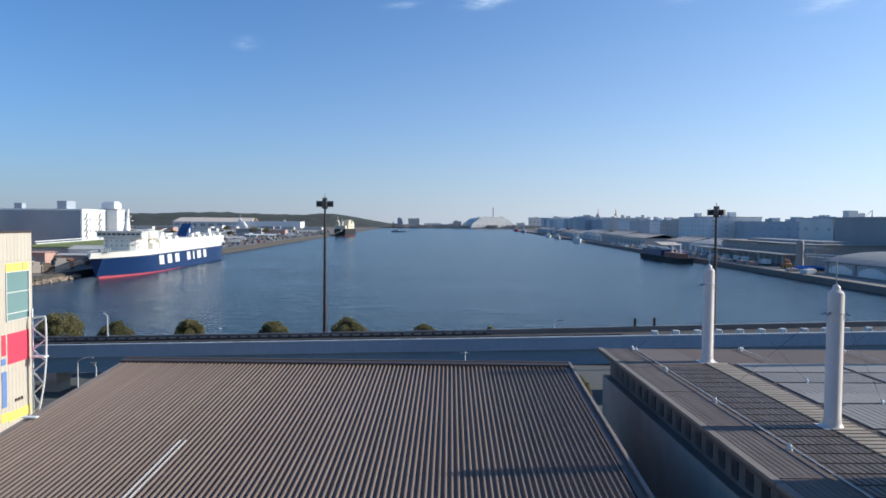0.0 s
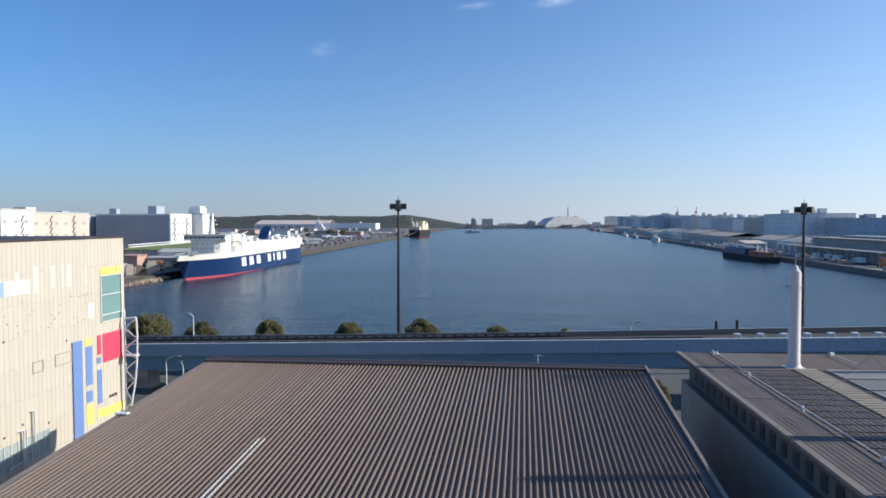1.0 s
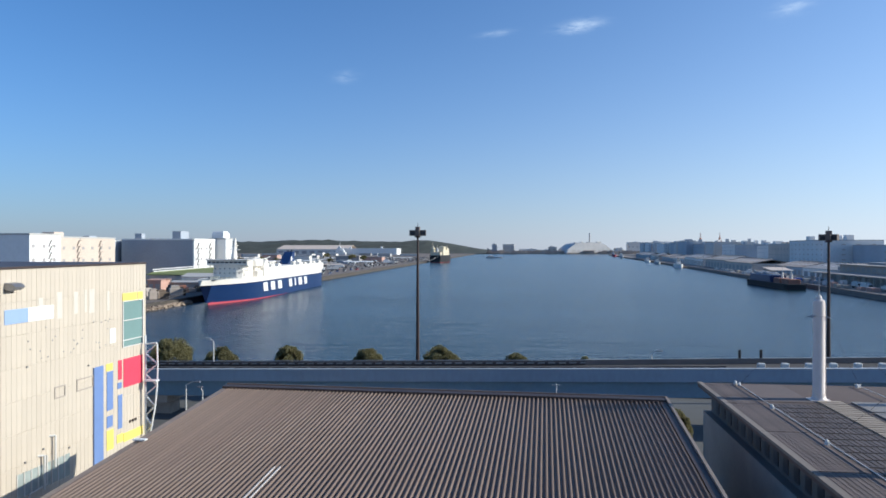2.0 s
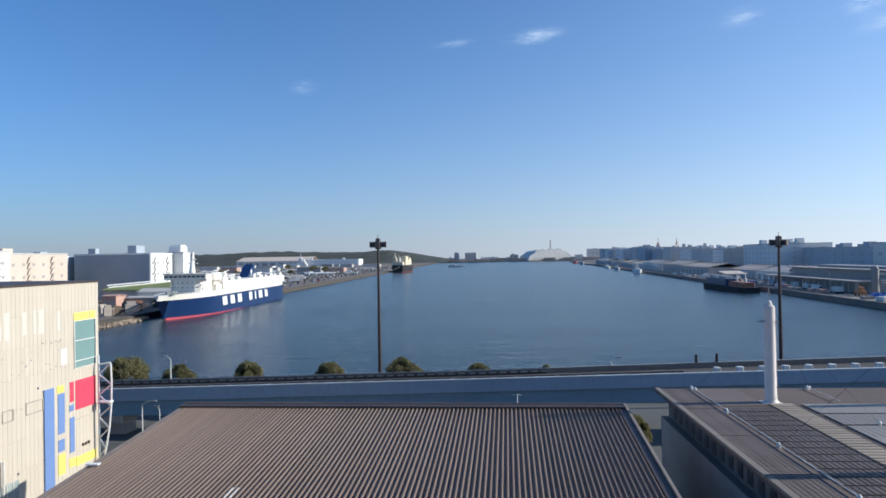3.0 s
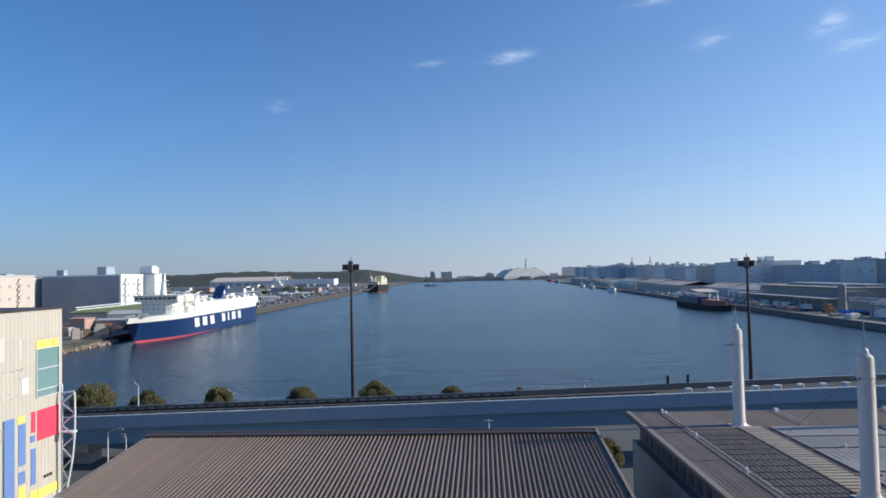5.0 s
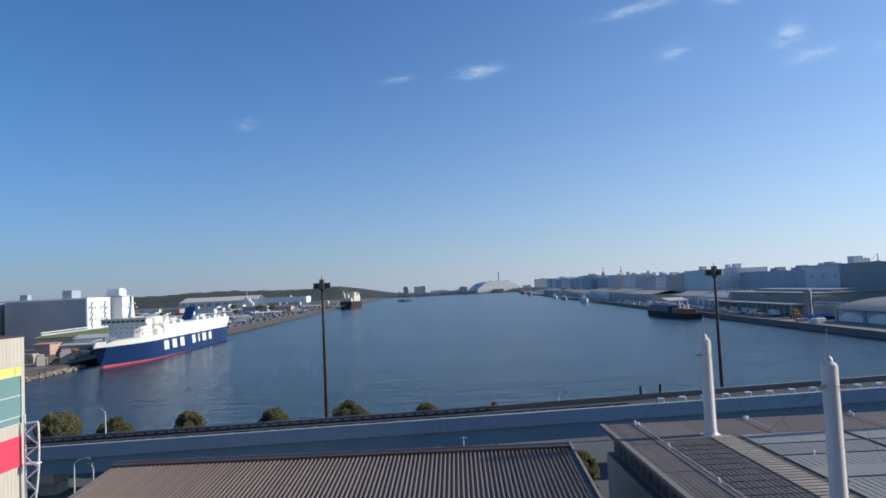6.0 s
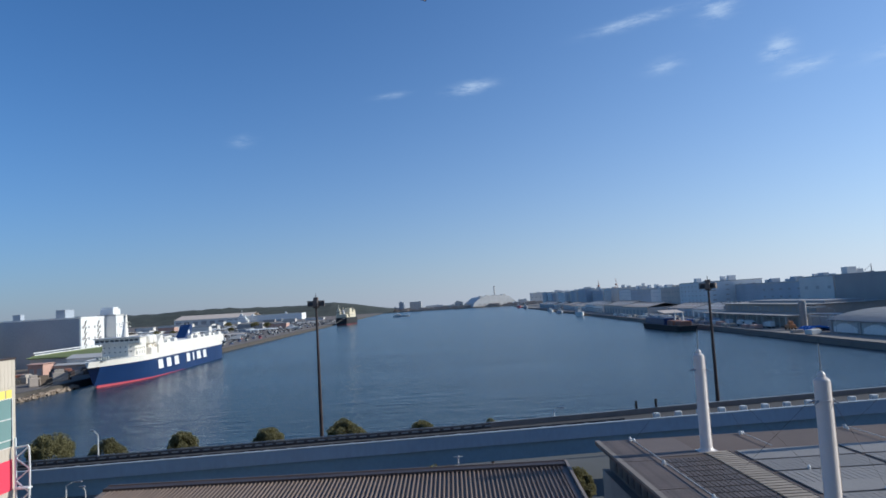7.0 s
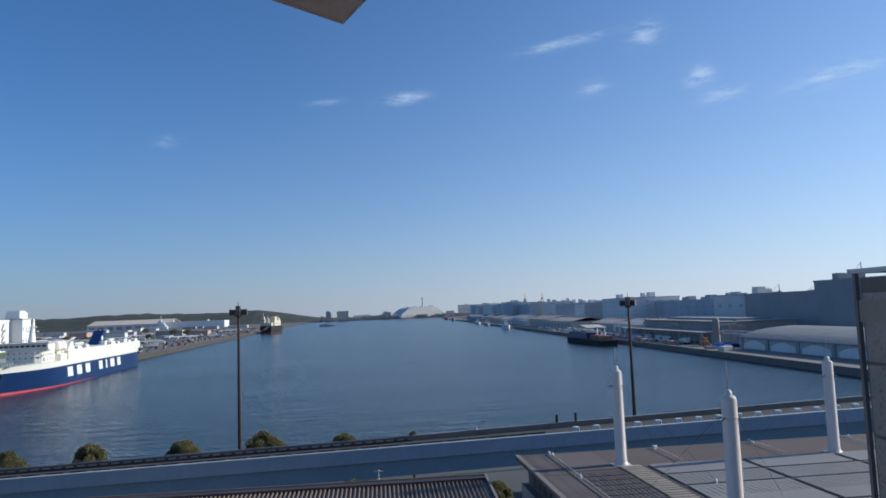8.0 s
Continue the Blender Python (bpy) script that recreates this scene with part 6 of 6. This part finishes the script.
for x in (-5.8, 5.8):
    for y in (-9, 9):
        Geo().box(x - 0.2, x + 0.2, y - 0.2, y + 0.2, 0, 5.94 if y < 0 else 7.54).make("post", "waregrey", t)


rnd = random.Random(88)
for k in range(34):
    y = 300 + 12.5 * k + rnd.random() * 6
    x = right_bank(y) + 3.4 + rnd.random() * 4.6
    w, d, h = 1.2 + rnd.random() * 1.4, 2.0 + rnd.random() * 3.6, 1.2 + rnd.random() * 1.5
    if (320 < y < 360) or 490 < y < 520:
        continue
    c = thing("quay_crate", "stacked goods crate on the shaded quay", "crate", (x, y, GROUND), rnd.random() * 20, group="goods on the quay")
    mat = rnd.choice(("pink", "wareblue", "offwhite", "concrete", "tarp", "waredark"))
    Geo().chamfer(-w, w, -d / 2, d / 2, 0.15, h, 0.06).make("box", mat, c)
    Geo().box(-w * 0.9, w * 0.9, -d * 0.45, d * 0.45, 0.0, 0.149).make("pallet", "slat", c)
for side in (-1, 1):
    for k in range(9):
        y = 300 + 75 * k if side > 0 else 450 + 80 * k
        x = right_bank(y) + 13 if side > 0 else left_bank(y) - 6
        t = thing("quay_lamp", "slim grey lamp post along the quay", "street lamp", (x, y, GROUND), 0 if side > 0 else 180, group="quay lamp posts")
        Geo().lathe(0, 0, [(0.16, 0), (0.12, 0.6), (0.08, 10.5)], 8).make("pole", "waregrey", t)
        Geo().tube((0, 0, 10.4), (-1.8, 0, 10.9), 0.06, n=5).make("arm", "waregrey", t)
        Geo().chamfer(-2.6, -1.7, -0.2, 0.2, 10.82, 11.02, 0.05).make("lamp_head", "offwhite", t)


# dark shrubs and trees scattered over the left yard
rnd = random.Random(52)
for k in range(16):
    y = 455 + 46 * k + rnd.random() * 30
    x = left_bank(y) - 62 - rnd.random() * 0.12 * y
    t = thing("yard_tree", "dark rounded tree among the yard sheds", "tree", (x, y, GROUND), group="trees on the yard")
    h = 6.0 + rnd.random() * 5.5
    Geo().tube((0, 0, 0), (0.2, 0.1, h * 0.7), 0.3, 0.12, 6).make("trunk", "bark", t)
    crown = leaf_cloud(rnd, 1400, h * 0.5, h)
    centre = [Vector(p) for p in crown.v]
    for i in range(0, len(centre), 4):
        m = (centre[i] + centre[i + 1] + centre[i + 2] + centre[i + 3]) / 4
        for j in range(4):
            crown.v[i + j] = tuple(m + (centre[i + j] - m) * 5.0)
    crown.make("crown", "leaf", t)


def truck(at, turn, length, mat, label):
    """A box lorry with cab, windscreen and six wheels."""
    t = thing("truck", label, "truck", at, turn, group="parked lorries on the quays")
    Geo().chamfer(-1.15, 1.15, -length / 2, length / 2 - 2.4, 0.95, 3.3, 0.08).make("box", mat, t)
    cab = Geo().chamfer(-1.1, 1.1, length / 2 - 2.2, length / 2, 0.6, 2.7, 0.18).make("cab", "offwhite", t)
    Geo().box(-0.95, 0.95, length / 2 - 0.02, length / 2 + 0.03, 1.6, 2.3).make("windscreen", "openings", cab)
    Geo().box(-0.5, 0.5, -length / 2 + 0.2, length / 2 - 0.3, 0.55, 0.949).make("chassis", "darksteel", t)
    for y in (-length / 2 + 1.0, -length / 2 + 2.2, length / 2 - 1.1):
        for x in (-1.1, 0.82):
            Geo().tube((x, y, 0.48), (x + 0.28, y, 0.48), 0.48, n=10).make("wheel", "black", t)


rnd = random.Random(91)
for k in range(15):
    y = 362 + 17.5 * k + rnd.random() * 7
    if 490 < y < 522:
        continue
    truck((right_bank(y) + 11.2, y, GROUND), rnd.choice((0, 180)) + rnd.random() * 4 - 2, 6.5 + rnd.random() * 3.5, rnd.choice(("offwhite", "warepale", "wareblue", "warepale", "warecream")), "box lorry parked along the shaded quay")
for k in range(20):
    y = 448 + 13 * k + rnd.random() * 5
    truck((left_bank(y) - 84 - rnd.random() * 9, y, GROUND), 90 + rnd.random() * 6 - 3, 7.5 + rnd.random() * 4, rnd.choice(("white", "offwhite", "warepale", "warepale", "wareblue")), "pale box lorry parked behind the car rows")
for k in range(46):
    y = 455 + 14.5 * k + rnd.random() * 9
    truck((left_bank(y) - 16 - rnd.random() * (60 + 0.08 * y), y, GROUND), rnd.choice((80, 90, 95, 10)) + rnd.random() * 8, 8.0 + rnd.random() * 7, rnd.choice(("white", "offwhite", "white", "warepale", "warecream", "bankgrey")), "pale trailer lorry standing among the parked cars")


def long_canopy(x, y, length, mat):
    """Low open canopy over part of the car yard."""
    t = thing("yard_canopy", "long low pale canopy on posts in the yard", "canopy", (x, y, GROUND), group="canopies in the yard")
    Geo().loft([[(a, -4, 3.6), (a, 0, 4.5), (a, 4, 3.6), (a, 4, 3.8), (a, 0, 4.7), (a, -4, 3.8)] for a in (0, length)]).make("roof", mat, t)
    for k in range(5):
        Geo().box(length * k / 4.4 + 0.5, length * k / 4.4 + 0.9, -0.2, 0.2, 0, 4.49).make("post", "waregrey", t)


for k in range(14):
    y = 520 + 52 * k + rnd.random() * 22
    long_canopy(left_bank(y) - 50 - rnd.random() * 0.16 * y, y, 22 + rnd.random() * 26, rnd.choice(("white", "offwhite", "warecream", "bankgrey", "shedroof")))


def port_crane(x, y, h, reach, mat, turn):
    t = thing("port_crane", "tall dock crane standing beyond the warehouses", "crane", (x, y, GROUND), turn, group="port cranes")
    for a in (-5, 5):
        for b_ in (-4, 4):
            Geo().tube((a, b_, 0), (a * 0.6, b_ * 0.6, h * 0.7), 0.7, 0.5, 6).make("leg", mat, t)
    Geo().box(-6, 6, -4, 4, h * 0.45, h * 0.5).make("portal", mat, t)
    Geo().chamfer(-2.2, 2.2, -1.6, 1.6, h * 0.72, h * 0.8, 0.2).make("machine_house", mat, t)
    Geo().tube((0, 0, h * 0.8), (0, 0, h), 0.7, 0.3, 6).make("apex", mat, t)
    Geo().tube((-reach * 0.3, 0, h * 0.78), (reach, 0, h * 0.78), 0.5, 0.3, 6).make("boom", mat, t)
    Geo().tube((0, 0, h), (reach * 0.85, 0, h * 0.79), 0.15, n=4).make("stay", mat, t)
    return t


port_crane(318, 1500, 52, 10, "cranesteel", 60)
port_crane(356, 1500, 53, 10, "cranesteel", 60)
port_crane(458, 760, 38, 9, "waredark", 150)
port_crane(631, 1080, 41, 8, "waredark", 120)
port_crane(368, 545, 36, 14, "waredark", 170)
port_crane(402, 545, 50, 9, "waredark", 170)


# ---------------------------------------------------------------- corner of the neighbouring wheel cabin overhead
t = thing("wheel_cabin", "brown underside corner of a neighbouring wheel cabin", "cabin", (2.03, 8.0, 28.69), -8)
m = pose(0, 0, 0, 0, 9, 32)
Geo().box(-2.6, -0.03, -2.2, -0.03, 0.0, 0.10, m).make("floor_plate", "underbody", t)
Geo().box(-0.03, 0.0, -2.2, 0.0, -0.01, 0.16, m).make("side_rim", "rubber", t)
Geo().box(-2.6, -0.03, -0.03, 0.0, -0.01, 0.16, m).make("front_rim", "underbody", t)
g = Geo().tube((-1.2, -1.8, 0.3), (-2.0, -15.0, 5.0), 0.16, n=8).tube((-2.0, -15.0, 5.0), (-2.0, -15.0, GROUND - 28.69), 0.5, n=12)
g.make("support_arm", "steel", t)
